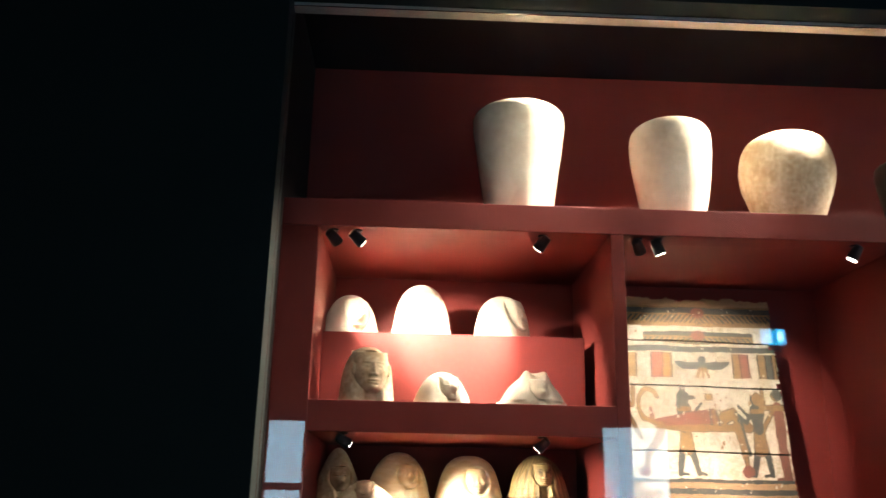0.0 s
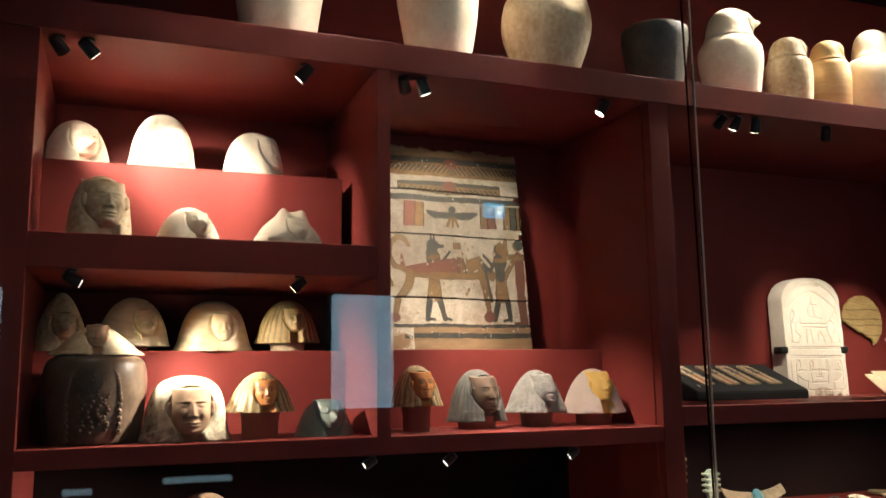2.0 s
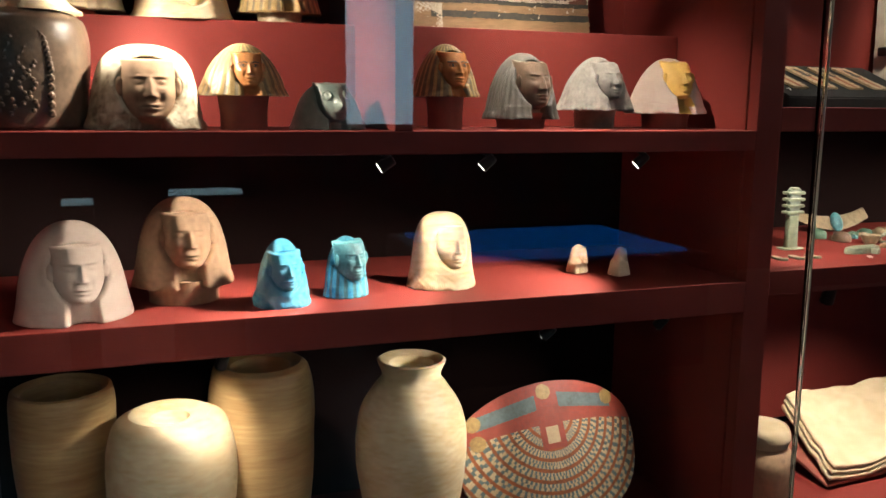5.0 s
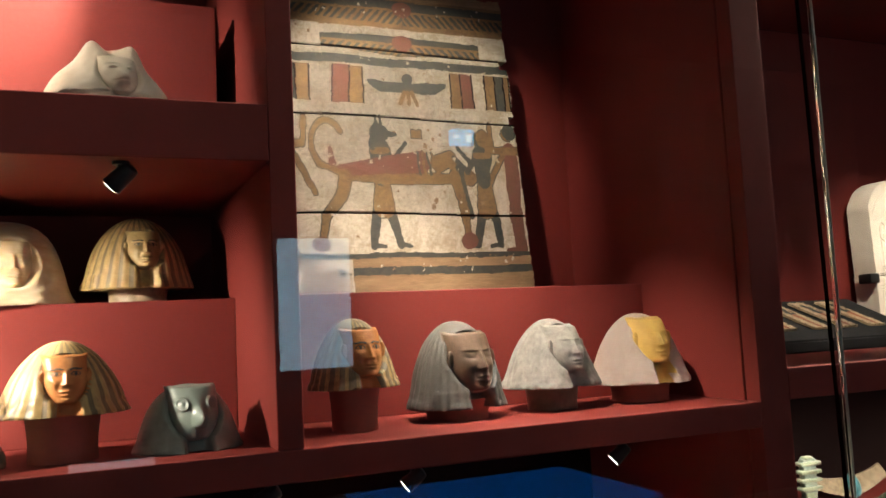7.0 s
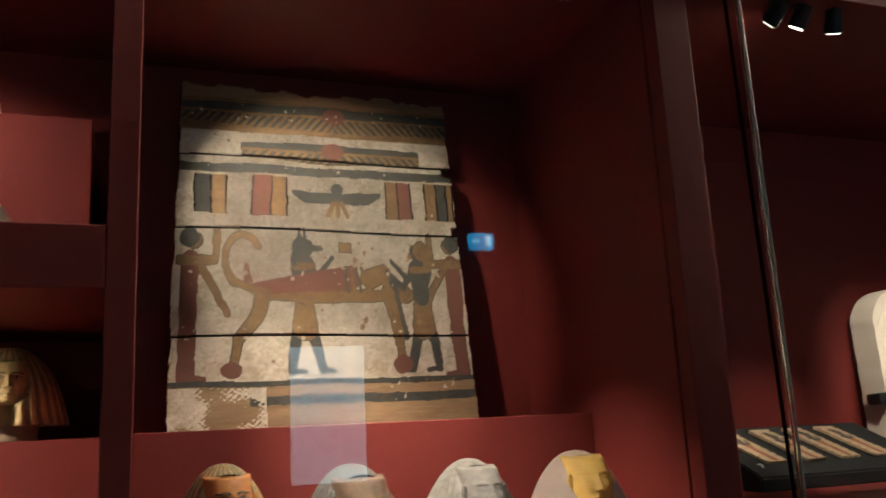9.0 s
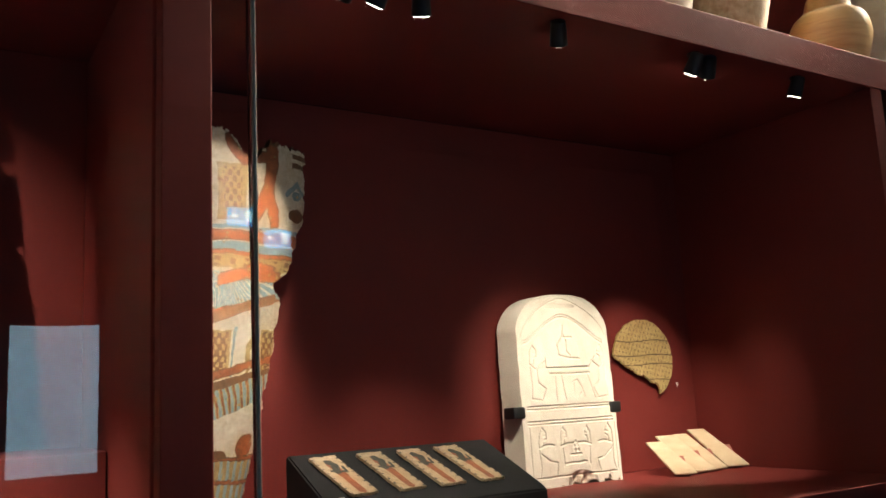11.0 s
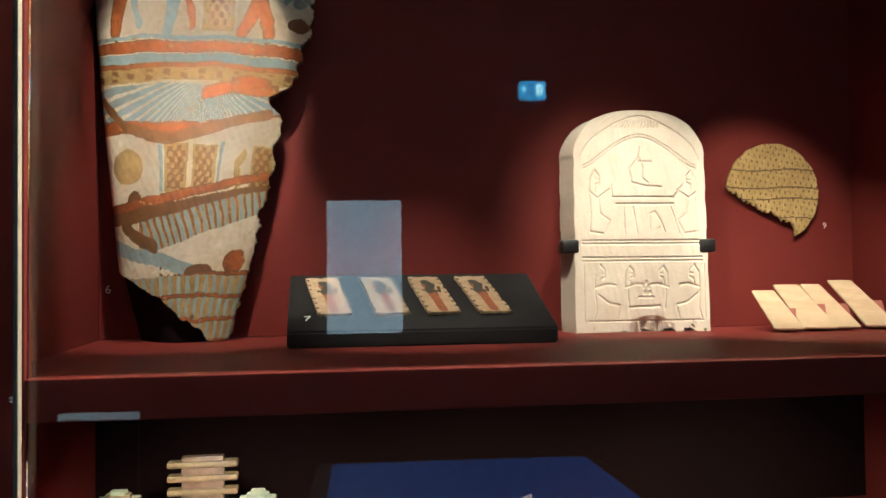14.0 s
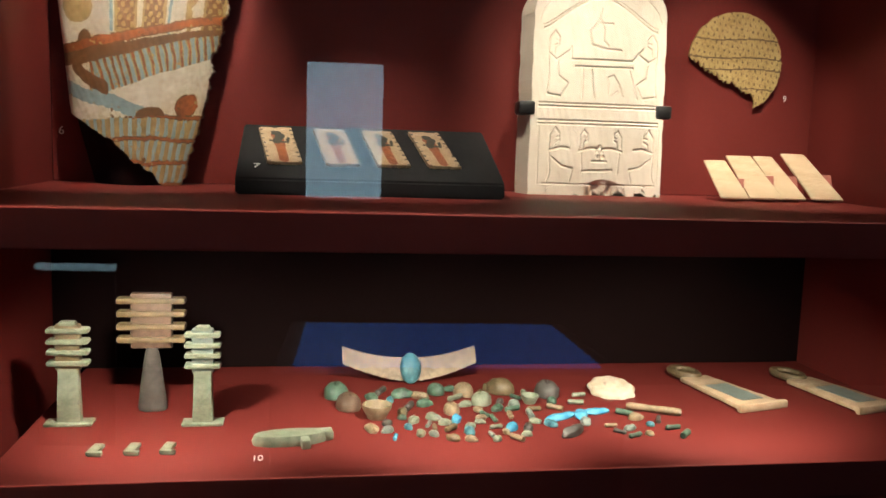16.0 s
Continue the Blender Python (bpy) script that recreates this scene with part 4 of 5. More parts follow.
# ---- large painted coffin fragment ----
def coffin_fragment():
    nx, ny = 240, 420
    U, V = np.meshgrid(np.linspace(0, 1, nx), np.linspace(0, 1, ny))
    left = np.interp(V, [0, 0.16, 0.5, 0.75, 1], [1.445, 1.418, 1.392, 1.376, 1.372])
    right = np.interp(V, [0, 0.12, 0.3, 0.5, 0.62, 0.75, 0.9, 1], [1.60, 1.625, 1.660, 1.690, 1.715, 1.745, 1.752, 1.745])
    X = left + U * (right - left)
    bulge = 0.085 * np.sqrt(np.clip(1 - (2 * U - 1) ** 2, 0, 1)) * (0.6 + 0.4 * V)
    Y = 2.462 - bulge - 0.035 * (1 - V) + 0.0012 * rough(U * 4, V * 9, 3)
    Z = 1.321 + 0.711 * V
    P = np.stack([X, Y, Z], 2)
    u, v = (U[:-1, :-1] + U[1:, 1:]) / 2, (V[:-1, :-1] + V[1:, 1:]) / 2
    wob = 0.012 * rough(u * 3, v * 5, 1)
    uu, vv = u + wob, v + 0.5 * wob
    WH, OR, BL, BR, GO, DK = range(6)
    s = np.full(u.shape, WH)
    # upper register
    s[(vv > 0.945) & (vv < 0.965)] = BL
    s[(vv > 0.965)] = OR
    for cu, a, b in ((0.14, OR, BL), (0.38, BL, OR)):
        s[stroke(uu, vv, [(cu - 0.03, 0.715), (cu, 0.80), (cu, 0.88)], 0.022, 0.035)] = a
        s[stroke(uu, vv, [(cu + 0.08, 0.73), (cu + 0.05, 0.80)], 0.012)] = b
        s[oval(uu, vv, cu, 0.912, 0.05, 0.02)] = b
        s[stroke(uu, vv, [(cu - 0.05, 0.845), (cu + 0.06, 0.835)], 0.012)] = OR
    s[rect(uu, vv, 0.50, 0.64, 0.715, 0.86)] = GO
    s[rect(uu, vv, 0.525, 0.615, 0.725, 0.85) & (np.sin(uu * 160) * np.sin(vv * 190) > 0.1)] = BR
    for cu in (0.75,):
        s[stroke(uu, vv, [(cu - 0.07, 0.715), (cu, 0.80), (cu + 0.01, 0.90)], 0.02, 0.035)] = OR
        s[stroke(uu, vv, [(cu + 0.05, 0.715), (cu, 0.80)], 0.022)] = OR
        s[stroke(uu, vv, [(cu, 0.88), (cu - 0.13, 0.87), (cu - 0.2, 0.92)], 0.014)] = OR
        s[oval(uu, vv, cu + 0.02, 0.93, 0.045, 0.018)] = BR
    s[stroke(uu, vv, [(0.86, 0.80), (0.92, 0.83), (0.98, 0.80)], 0.008) | oval(uu, vv, 0.92, 0.80, 0.03, 0.012)] = BL
    s[oval(uu, vv, 0.92, 0.745, 0.05, 0.018) | rect(uu, vv, 0.88, 0.98, 0.86, 0.93) & (np.sin(vv * 260) > 0)] = BR
    # bands
    for a, b, c in ((0.695, 0.705, BL), (0.665, 0.69, OR), (0.64, 0.662, BL), (0.63, 0.64, OR)):
        s[(vv > a) & (vv < b)] = c
    s[(vv > 0.598) & (vv < 0.63)] = GO
    s[(vv > 0.602) & (vv < 0.626) & (np.sin(uu * 75) > 0.35) & (np.sin(uu * 31 + vv * 300) > -0.4)] = BR
    # spread wing
    wing = (vv < 0.595 - 0.01 * uu) & (vv > 0.475 + 0.05 * (uu - 0.2) ** 2 + 0.06 * np.maximum(uu - 0.55, 0))
    ang = np.arctan2(vv - 0.62, uu - 0.55)
    s[wing] = BL
    s[wing & (np.sin(ang * 95) > 0.45)] = WH
    s[wing & (vv < 0.505 + 0.06 * np.maximum(uu - 0.55, 0))] = OR
    s[stroke(uu, vv, [(0.03, 0.56), (0.13, 0.49), (0.4, 0.465), (0.9, 0.53)], 0.013)] = BR
    s[stroke(uu, vv, [(0.55, 0.57), (0.7, 0.59), (0.9, 0.585)], 0.014)] = OR
    s[oval(uu, vv, 0.78, 0.60, 0.09, 0.02)] = OR
    # text panels
    for a, b in ((0.36, 0.49), (0.52, 0.66), (0.85, 0.97)):
        s[rect(uu, vv, a, b, 0.345, 0.455)] = GO
        s[rect(uu, vv, a + 0.015, b - 0.015, 0.352, 0.45) & (np.sin(uu * 130 + np.sin(vv * 90)) * np.sin(vv * 230) > -0.15)] = BR
    s[rect(uu, vv, 0.33, 0.35, 0.345, 0.46) | rect(uu, vv, 0.67, 0.685, 0.345, 0.46)] = BL
    s[oval(uu, vv, 0.14, 0.40, 0.09, 0.04)] = GO
    s[stroke(uu, vv, [(0.78, 0.36), (0.77, 0.41), (0.80, 0.43)], 0.014)] = GO
    s[oval(uu, vv, 0.17, 0.31, 0.05, 0.035)] = BR
    # slanting bands and lower wings
    s[np.abs(vv - 0.30 - 0.07 * (uu - 0.3)) < 0.017] = BR
    s[np.abs(vv - 0.325 - 0.09 * (uu - 0.3)) < 0.010] = OR
    low = (vv < 0.285 + 0.10 * (uu - 0.3)) & (vv > 0.205 + 0.14 * (uu - 0.3)) & (uu > 0.2)
    s[low] = GO
    s[low & (np.sin((uu + vv * 0.8) * 130) > 0.1)] = BL
    s[low & (np.sin((uu + vv * 0.8) * 130) < -0.8)] = OR
    s[np.abs(vv - 0.20 + 0.10 * (uu - 0.2)) < 0.016] = BL
    s[stroke(uu, vv, [(0.08, 0.27), (0.3, 0.215)], 0.016)] = BR
    s[oval(uu, vv, 0.86, 0.185, 0.07, 0.028)] = OR
    s[oval(uu, vv, 0.62, 0.16, 0.10, 0.018)] = BR
    bot = vv < 0.145 + 0.02 * uu
    s[bot] = GO
    s[bot & (np.sin(uu * 95) > 0.2)] = BL
    s[bot & (np.abs(np.sin(vv * 60)) < 0.25)] = OR
    edge = np.zeros(s.shape, bool)
    edge[:, 1:] |= (s[:, 1:] != s[:, :-1]) & ((s[:, 1:] == OR) | (s[:, :-1] == OR))
    edge[1:] |= (s[1:] != s[:-1]) & ((s[1:] == OR) | (s[:-1] == OR))
    s[edge & (rough(u * 9, v * 15, 6) > -0.35)] = BR
    flakes = rough(u * 11, v * 26, 9)
    s[(flakes > 0.7) & ((s == OR) | (s == BL))] = GO
    s[(flakes < -0.8) & (s == OR)] = BR
    s[(rough(u * 4, v * 9, 8) > 0.95)] = BR
    # broken outline
    cut = 0.165 * (1 - u / 0.80) + 0.012 * rough(u * 7, u * 0, 5)
    s[v < cut] = -1
    s[u > 0.985 - 0.05 * np.abs(rough(v * 9, v * 0, 2)) - 0.10 * np.exp(-((v - 0.56) / 0.025) ** 2) - 0.03 * np.exp(-((v - 0.30) / 0.02) ** 2)] = -1
    s[v > 0.97 - 0.03 * rough(u * 5, u * 0 + 2, 4) - 0.06 * np.exp(-((u - 0.66) / 0.08) ** 2) - 0.05 * u] = -1
    me = slab_mesh("coffin_fragment", P, s, [C_WHITE, C_ORANGE, C_BLUE, C_BROWN, GOLD, OLIVE, C_BROWN], (0, 0.024, 0))
    ob = solid("coffin_fragment", me, None, pose(0, 0, 0), "large curved coffin fragment painted orange, blue and ivory with broken edges", "coffin fragment")
    # near-black solid that carries it; its colour gives the hollow underside's shade
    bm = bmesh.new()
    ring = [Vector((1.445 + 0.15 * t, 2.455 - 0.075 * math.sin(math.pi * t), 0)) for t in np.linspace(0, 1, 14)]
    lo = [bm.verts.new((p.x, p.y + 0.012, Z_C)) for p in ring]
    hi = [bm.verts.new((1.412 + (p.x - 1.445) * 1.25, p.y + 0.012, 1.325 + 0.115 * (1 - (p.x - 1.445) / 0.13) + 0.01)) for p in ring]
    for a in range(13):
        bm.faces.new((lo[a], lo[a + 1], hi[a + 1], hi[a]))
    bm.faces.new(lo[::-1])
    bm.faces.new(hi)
    solid("fragment_support", bm, DARK, pose(0, 0, 0), "near-black curved support that fills the shaded hollow under a coffin fragment", "stand")
    return ob


coffin_fragment()


# ---- limestone stela ----
def stela():
    nx, ny = 230, 330
    U, V = np.meshgrid(np.linspace(-1, 1, nx), np.linspace(0, 1, ny))
    W, H = 0.125, 0.400
    arch = 0.79
    half = np.where(V > arch, np.sqrt(np.clip(1 - ((V - arch) / (1 - arch)) ** 2, 0, 1)) ** 0.8, 1.0) * (1 - 0.02 * V)
    X = U * W * half
    u, v = U, V
    c = np.zeros_like(U)

    def line(pts, w=0.008):
        nonlocal c
        c = np.maximum(c, stroke(u, v * 1.49, [(a, b * 1.49) for a, b in pts], w).astype(float))

    for vv in (0.318, 0.333, 0.395, 0.408):
        line([(-0.88, vv), (0.9, vv)], 0.005)
    line([(-0.80, 0.05), (0.90, 0.05)], 0.004)
    line([(-0.86, 0.05), (-0.86, 0.30)], 0.004)
    line([(0.93, 0.06), (0.93, 0.30)], 0.004)
    wave = [(0.85 * k, 0.735 + 0.14 * math.cos(k * 1.57) ** 1.4) for k in np.linspace(-1, 1, 31)]
    line(wave, 0.009)
    line([(p[0], p[1] + 0.014) for p in wave], 0.004)
    line([(0.93 * math.sin(k), 0.72 + 0.255 * math.cos(k)) for k in np.linspace(-1.35, 1.35, 31)], 0.004)
    for k in np.linspace(-0.45, 0.35, 14):
        line([(k, 0.925), (k + 0.03, 0.945)], 0.007)

    def wigged(cu, cv, sg, size=1.0):
        line([(cu - 0.10 * sg * size, cv - 0.06 * size), (cu - 0.09 * sg * size, cv), (cu - 0.02 * sg * size, cv + 0.035 * size), (cu + 0.05 * sg * size, cv + 0.01 * size), (cu + 0.05 * sg * size, cv - 0.02 * size), (cu - 0.01 * sg * size, cv - 0.03 * size), (cu - 0.02 * sg * size, cv - 0.06 * size)], 0.008)
        line([(cu, cv - 0.005), (cu + 0.05 * sg * size, cv - 0.004)], 0.006)

    # two standing shapes beside a boat with a seated one
    for cu, sg in ((-0.66, 1), (0.76, -1)):
        wigged(cu, 0.69, sg)
        line([(cu - 0.10 * sg, 0.63), (cu + 0.02 * sg, 0.60), (cu + 0.20 * sg, 0.64)], 0.007)
        line([(cu - 0.10 * sg, 0.62), (cu - 0.08 * sg, 0.52), (cu - 0.10 * sg, 0.45), (cu + 0.10 * sg, 0.44)], 0.006)
        line([(cu + 0.04 * sg, 0.60), (cu + 0.06 * sg, 0.53), (cu + 0.20 * sg, 0.50), (cu + 0.12 * sg, 0.45)], 0.006)
    line([(-0.43, 0.66), (-0.42, 0.605), (0.50, 0.605), (0.64, 0.66)], 0.007)
    line([(-0.36, 0.575), (0.50, 0.575)], 0.006)
    line([(0.0, 0.83), (-0.03, 0.78), (-0.16, 0.73), (-0.12, 0.67), (0.08, 0.655), (0.32, 0.65)], 0.008)
    line([(0.0, 0.78), (0.05, 0.74), (0.04, 0.69), (0.12, 0.67)], 0.008)
    line([(-0.02, 0.765), (0.18, 0.765)], 0.007)
    for x0, x1 in ((-0.25, -0.24), (-0.12, -0.05), (0.45, 0.58)):
        line([(x0, 0.57), (x1, 0.44)], 0.007)
    line([(0.14, 0.46), (0.14, 0.53), (0.22, 0.54), (0.30, 0.50), (0.36, 0.45)], 0.007)
    line([(0.2, 0.45), (0.28, 0.47)], 0.007)
    # four seated shapes before a heap of offerings
    for cu, sg, size in ((-0.60, 1, 1), (-0.17, 1, 0.8), (0.30, -1, 0.8), (0.76, -1, 1)):
        wigged(cu, 0.265, sg, size)
        line([(cu - 0.09 * sg, 0.20), (cu + 0.08 * sg, 0.215), (cu + 0.20 * sg, 0.21)], 0.007)
        if size == 1:
            line([(cu - 0.10 * sg, 0.20), (cu - 0.08 * sg, 0.10), (cu - 0.12 * sg, 0.06)], 0.006)
            line([(cu - 0.06 * sg, 0.17), (cu + 0.10 * sg, 0.13), (cu + 0.26 * sg, 0.12), (cu + 0.22 * sg, 0.06)], 0.006)
        else:
            line([(cu - 0.05 * sg, 0.19), (cu - 0.03 * sg, 0.10)], 0.006)
    for ru, rv in ((0.0, 0.20), (0.08, 0.20), (0.04, 0.22), (0.02, 0.175), (0.09, 0.175)):
        line([(ru, rv), (ru + 0.025, rv)], 0.012)
    line([(-0.06, 0.155), (0.16, 0.155)], 0.006)
    line([(-0.20, 0.11), (0.25, 0.115)], 0.007)
    c = (c + np.roll(c, 1, 0) + np.roll(c, -1, 0) + np.roll(c, 1, 1) + np.roll(c, -1, 1)) / 5
    depth = 0.0030 * c + 0.0010 * rough(U * 2, V * 3, 3)
    depth = depth + 0.010 * np.clip(1 - ((U - 0.12) / 0.36) ** 2 - (V / 0.075) ** 2, 0, 1) * (1 + rough(U * 9, V * 9, 5))
    P = np.stack([X, depth, V * H], 2)
    s = np.zeros((ny - 1, nx - 1), int)
    uc, vc = (U[:-1, :-1] + U[1:, 1:]) / 2, (V[:-1, :-1] + V[1:, 1:]) / 2
    s[(vc < 0.05) & (rough(uc * 3, vc * 8, 7) > 0.2 + vc * 9)] = -1
    s[np.abs(uc) > 0.992 - 0.02 * np.abs(rough(vc * 8, vc * 0, 5))] = -1
    me = slab_mesh("stela", P, s, [STELA, STELA], (-0.012, 0.055, 0))
    t = thing("stone_stela", pose(2.318, 2.405, Z_C, -2, 0, -2), "pale limestone round-topped stela with carved scenes held by black clips", "stela")
    ob = new("slab", me)
    ob.parent = t
    for x in (-0.127, 0.126):
        bm = box(x - 0.018, x + 0.012, -0.004, 0.035, 0.142, 0.166, 0.004)
        part("clip", bm, BLACK, t, "black padded clip")
    part("clip_bar", box(-0.13, 0.13, 0.057, 0.063, 0.148, 0.16, 0.001), BLACK, t)


STELA = material("ivory_limestone", (0.66, 0.61, 0.52), 0.85, (0.55, 0.49, 0.39), 18.0, 0.45, 140)
stela()


# ---- black sloping tray with four painted tablets ----
tray = thing("display_tray", pose(1.905, 2.27, Z_C), "sloping black cloth-covered tray for four small tablets", "tray")
bm = bmesh.new()
prof = [(-0.03, 0), (-0.03, 0.024), (-0.022, 0.030), (0.165, 0.108), (0.172, 0.103), (0.172, 0)]
rows_ = [[bm.verts.new((x, y, z)) for y, z in prof] for x in (-0.208, 0.208)]
for k in range(len(prof)):
    k1 = (k + 1) % len(prof)
    bm.faces.new((rows_[0][k], rows_[0][k1], rows_[1][k1], rows_[1][k]))
bm.faces.new(rows_[0][::-1])
bm.faces.new(rows_[1])
bmesh.ops.bevel(bm, geom=bm.edges[:], offset=0.003, segments=2, affect="EDGES")
part("body", bm, VELVET, tray)
slope = math.degrees(math.atan2(0.078, 0.187))


def text_mesh(name, text, size, mat):
    cu = bpy.data.curves.new(name, "FONT")
    cu.body, cu.size, cu.extrude, cu.align_x = text, size, 0.0004, "CENTER"
    tmp = bpy.data.objects.new("tmp", cu)
    scene.collection.objects.link(tmp)
    bpy.context.view_layer.update()
    me = bpy.data.meshes.new_from_object(tmp.evaluated_get(bpy.context.evaluated_depsgraph_get()))
    bpy.data.objects.remove(tmp)
    me.materials.clear()
    me.materials.append(mat)
    return me


def number(text, m, size=0.016):
    ob = new("number_label", text_mesh("number_label", text, size, WHITE))
    ob.matrix_basis = m
    return tagged(ob, "small white printed exhibit number", "label", "exhibit numbers")


def tablet(k, x):
    nx, ny = 34, 74
    U, V = np.meshgrid(np.linspace(0, 1, nx), np.linspace(0, 1, ny))
    P = np.stack([(U - 0.5) * 0.054, V * 0.142, 0.0006 * rough(U * 3, V * 5, k)], 2)
    u, v = (U[:-1, :-1] + U[1:, 1:]) / 2, (V[:-1, :-1] + V[1:, 1:]) / 2
    s = np.zeros(u.shape, int)
    s[stroke(u, v * 2, [(0.5, 0.15), (0.5, 1.1), (0.48, 1.5)], 0.14, 0.17)] = 1
    s[stroke(u, v * 2, [(0.42, 1.15), (0.6, 1.5)], 0.13)] = 2
    s[oval(u, v, 0.48, 0.82, 0.16, 0.07)] = 2
    s[stroke(u, v * 2, [(0.25, 1.2), (0.75, 1.1), (0.8, 1.35)], 0.05)] = 2
    s[(np.abs(u - 0.5) > 0.40) & (np.sin(v * 50) > 0.7)] = 2
    e = 0.04 * np.abs(rough(v * 5, u * 2, k + 3))
    s[(u < e) | (u > 1 - e) | (v > 1 - e * 0.8) | (v < e * 0.5)] = -1
    me = slab_mesh("tablet", P[::-1], s[::-1], [PALEWOOD, C_ORANGE, P_DARK, PALEWOOD], (0, 0, -0.005))
    z = 0.040 + 0.006
    ob = solid("painted_tablet", me, None, pose(1.905 + x, 2.27 + 0.008, Z_C + z + 0.003, slope, 0, 9), "small cream tablet painted with a red and green shape", "tablet", "four small tablets")


for k, x in enumerate((-0.135, -0.045, 0.036, 0.118)):
    tablet(k, x)
number("7", pose(1.905 - 0.178, 2.27 - 0.006, Z_C + 0.040, slope, 0, 0), 0.022)
number("6", pose(1.386, BACK_C - 0.003, 1.40, 90, 0, 0), 0.02)
number("9", pose(2.725, BACK_C - 0.003, 1.508, 90, 0, 0))
number("10", pose(2.70, FRONT - 0.004, Z_C - 0.02, 90, 0, 0), 0.013)
number("10", pose(1.745, 2.0, Z_D + 0.002, 20, 0, 0), 0.015)


# ---- round papyrus-coloured fragment on the back board ----
def round_fragment():
    n = 130
    U, V = np.meshgrid(np.linspace(-1, 1, n), np.linspace(-1, 1, n))
    P = np.stack([U * 0.098, 0.0008 * rough(U * 3, V * 3, 1), V * 0.098], 2)
    u, v = (U[:-1, :-1] + U[1:, 1:]) / 2, (V[:-1, :-1] + V[1:, 1:]) / 2
    s = np.zeros(u.shape, int)
    for k in (-0.5, -0.12, 0.1, 0.45):
        s[np.abs(v - k - 0.02 * np.sin(u * 4)) < 0.015] = 1
    s[(np.sin(u * 55) * np.sin(v * 26 + u * 5) > 0.72)] = 1
    r = np.sqrt(u * u + v * v) + 0.02 * rough(u * 4, v * 4, 6)
    s[r > 0.97] = -1
    s[(v < -0.05 - 0.50 * (u + 0.75) + 0.07 * rough(u * 4, u * 0, 3) + 0.05 * rough(u * 19, u * 0, 5)) & (u < 0.45)] = -1
    s[(v < -0.80) & (u > 0.6)] = -1
    me = slab_mesh("round_fragment", P, s, [PAPYRUS, INK, PAPYRUS], (0, 0.005, 0))
    solid("round_fragment", me, None, pose(2.612, BACK_C - 0.012, 1.576), "broken straw-yellow disc with faint ink signs mounted on the back board", "fragment")
    part("mount_pin", box(-0.004, 0.004, 0.005, 0.0115, 0.02, 0.028, 0), BLACK, bpy.data.objects["round_fragment"])


round_fragment()

# four leaning wooden tags on the stela's shelf
for k, (x, y, l, w, yaw) in enumerate(((2.545, 2.315, 0.10, 0.050, 32), (2.610, 2.325, 0.115, 0.058, 36), (2.665, 2.33, 0.115, 0.045, 38), (2.735, 2.335, 0.125, 0.055, 38))):
    bm = box(-w / 2, w / 2, 0, l, -0.006, 0, 0.003)
    for v_ in bm.verts:
        if v_.co.y > l * 0.7:
            v_.co.x *= 0.78
        v_.co.x -= 0.42 * v_.co.y
    solid("wooden_tag", bm, PALEWOOD, pose(x, y, Z_C + 0.008, 40, 0, yaw - 60), "pale wooden tag with rounded end leaning on a small wedge", "tag", "leaning wooden tags")
    wedge = bmesh.new()
    w *= 0.6
    c = [wedge.verts.new(p) for p in ((-w / 2.4, 0.012, 0), (w / 2.4, 0.012, 0), (w / 2.4, l * 0.5, 0), (-w / 2.4, l * 0.5, 0), (w / 2.4, l * 0.5, l * 0.40), (-w / 2.4, l * 0.5, l * 0.40))]
    for f in ((3, 2, 1, 0), (0, 1, 4, 5), (2, 3, 5, 4), (1, 2, 4), (3, 0, 5)):
        wedge.faces.new([c[i] for i in f])
    solid("tag_wedge", wedge, PEG, pose(x, y, Z_C, 0, 0, yaw - 60), "small red wedge under a wooden tag", "stand", smooth=False)


# ---- amulet shelf ----
def djed(x, y, h, w, mat, mat2, label, base=True, blade=False):
    t = thing("pillar_amulet", pose(x, y, Z_D), label, "amulet", "pillar amulets")
    if blade:
        part("stand", lathe(smooth_profile([(0.02, 0), (0.021, 0.012), (0.012, h * 0.42), (0.006, h * 0.56)], 12), 20, squash=0.6), GREY, t, "dark pointed holder")
        z0, top = h * 0.52, h * 0.48
    else:
        bm = box(-w * 0.26, w * 0.26, -0.008, 0.008, 0.004, h * 0.55, 0.002)
        for v_ in bm.verts:
            v_.co.x *= 1.15 - 0.4 * v_.co.z / h
        part("shaft", bm, mat, t)
        if base:
            part("foot", box(-w * 0.58, w * 0.58, -0.014, 0.014, 0, 0.005, 0.0015), mat, t)
        z0, top = h * 0.53, h * 0.47
    part("core", box(-w * 0.30, w * 0.30, -0.007, 0.007, z0, h * 0.97, 0.002), mat2, t)
    for k in range(4):
        z = z0 + top * (0.10 + 0.22 * k)
        part("bar", box(-w / 2, w / 2, -0.011, 0.011, z, z + top * 0.10, 0.0022), mat, t)
    if not blade:
        part("cap", box(-w * 0.2, w * 0.2, -0.008, 0.008, h * 0.955, h, 0.003), mat, t)


djed(1.475, 2.165, 0.150, 0.056, PALEGREEN, OLIVE, "pale green faience pillar amulet with four bars")
djed(1.578, 2.225, 0.185, 0.098, OLIVE, DKSTONE, "brown bound pillar amulet on a dark pointed holder", blade=True)
djed(1.660, 2.155, 0.145, 0.050, PALEGREEN, TEAL, "blue-green faience pillar amulet with four bars")
for x in (1.533, 1.579, 1.624):
    bm = box(-0.007, 0.007, 0, 0.034, 0, 0.006, 0.002)
    box(-0.004, 0.014, -0.002, 0.006, 0, 0.006, 0.001, bm)
    solid("small_amulet", bm, PALEGREEN, pose(x, 2.035, Z_D, 0, 0, -8), "tiny pale green foot-shaped amulet lying flat", "amulet", "three tiny amulets")
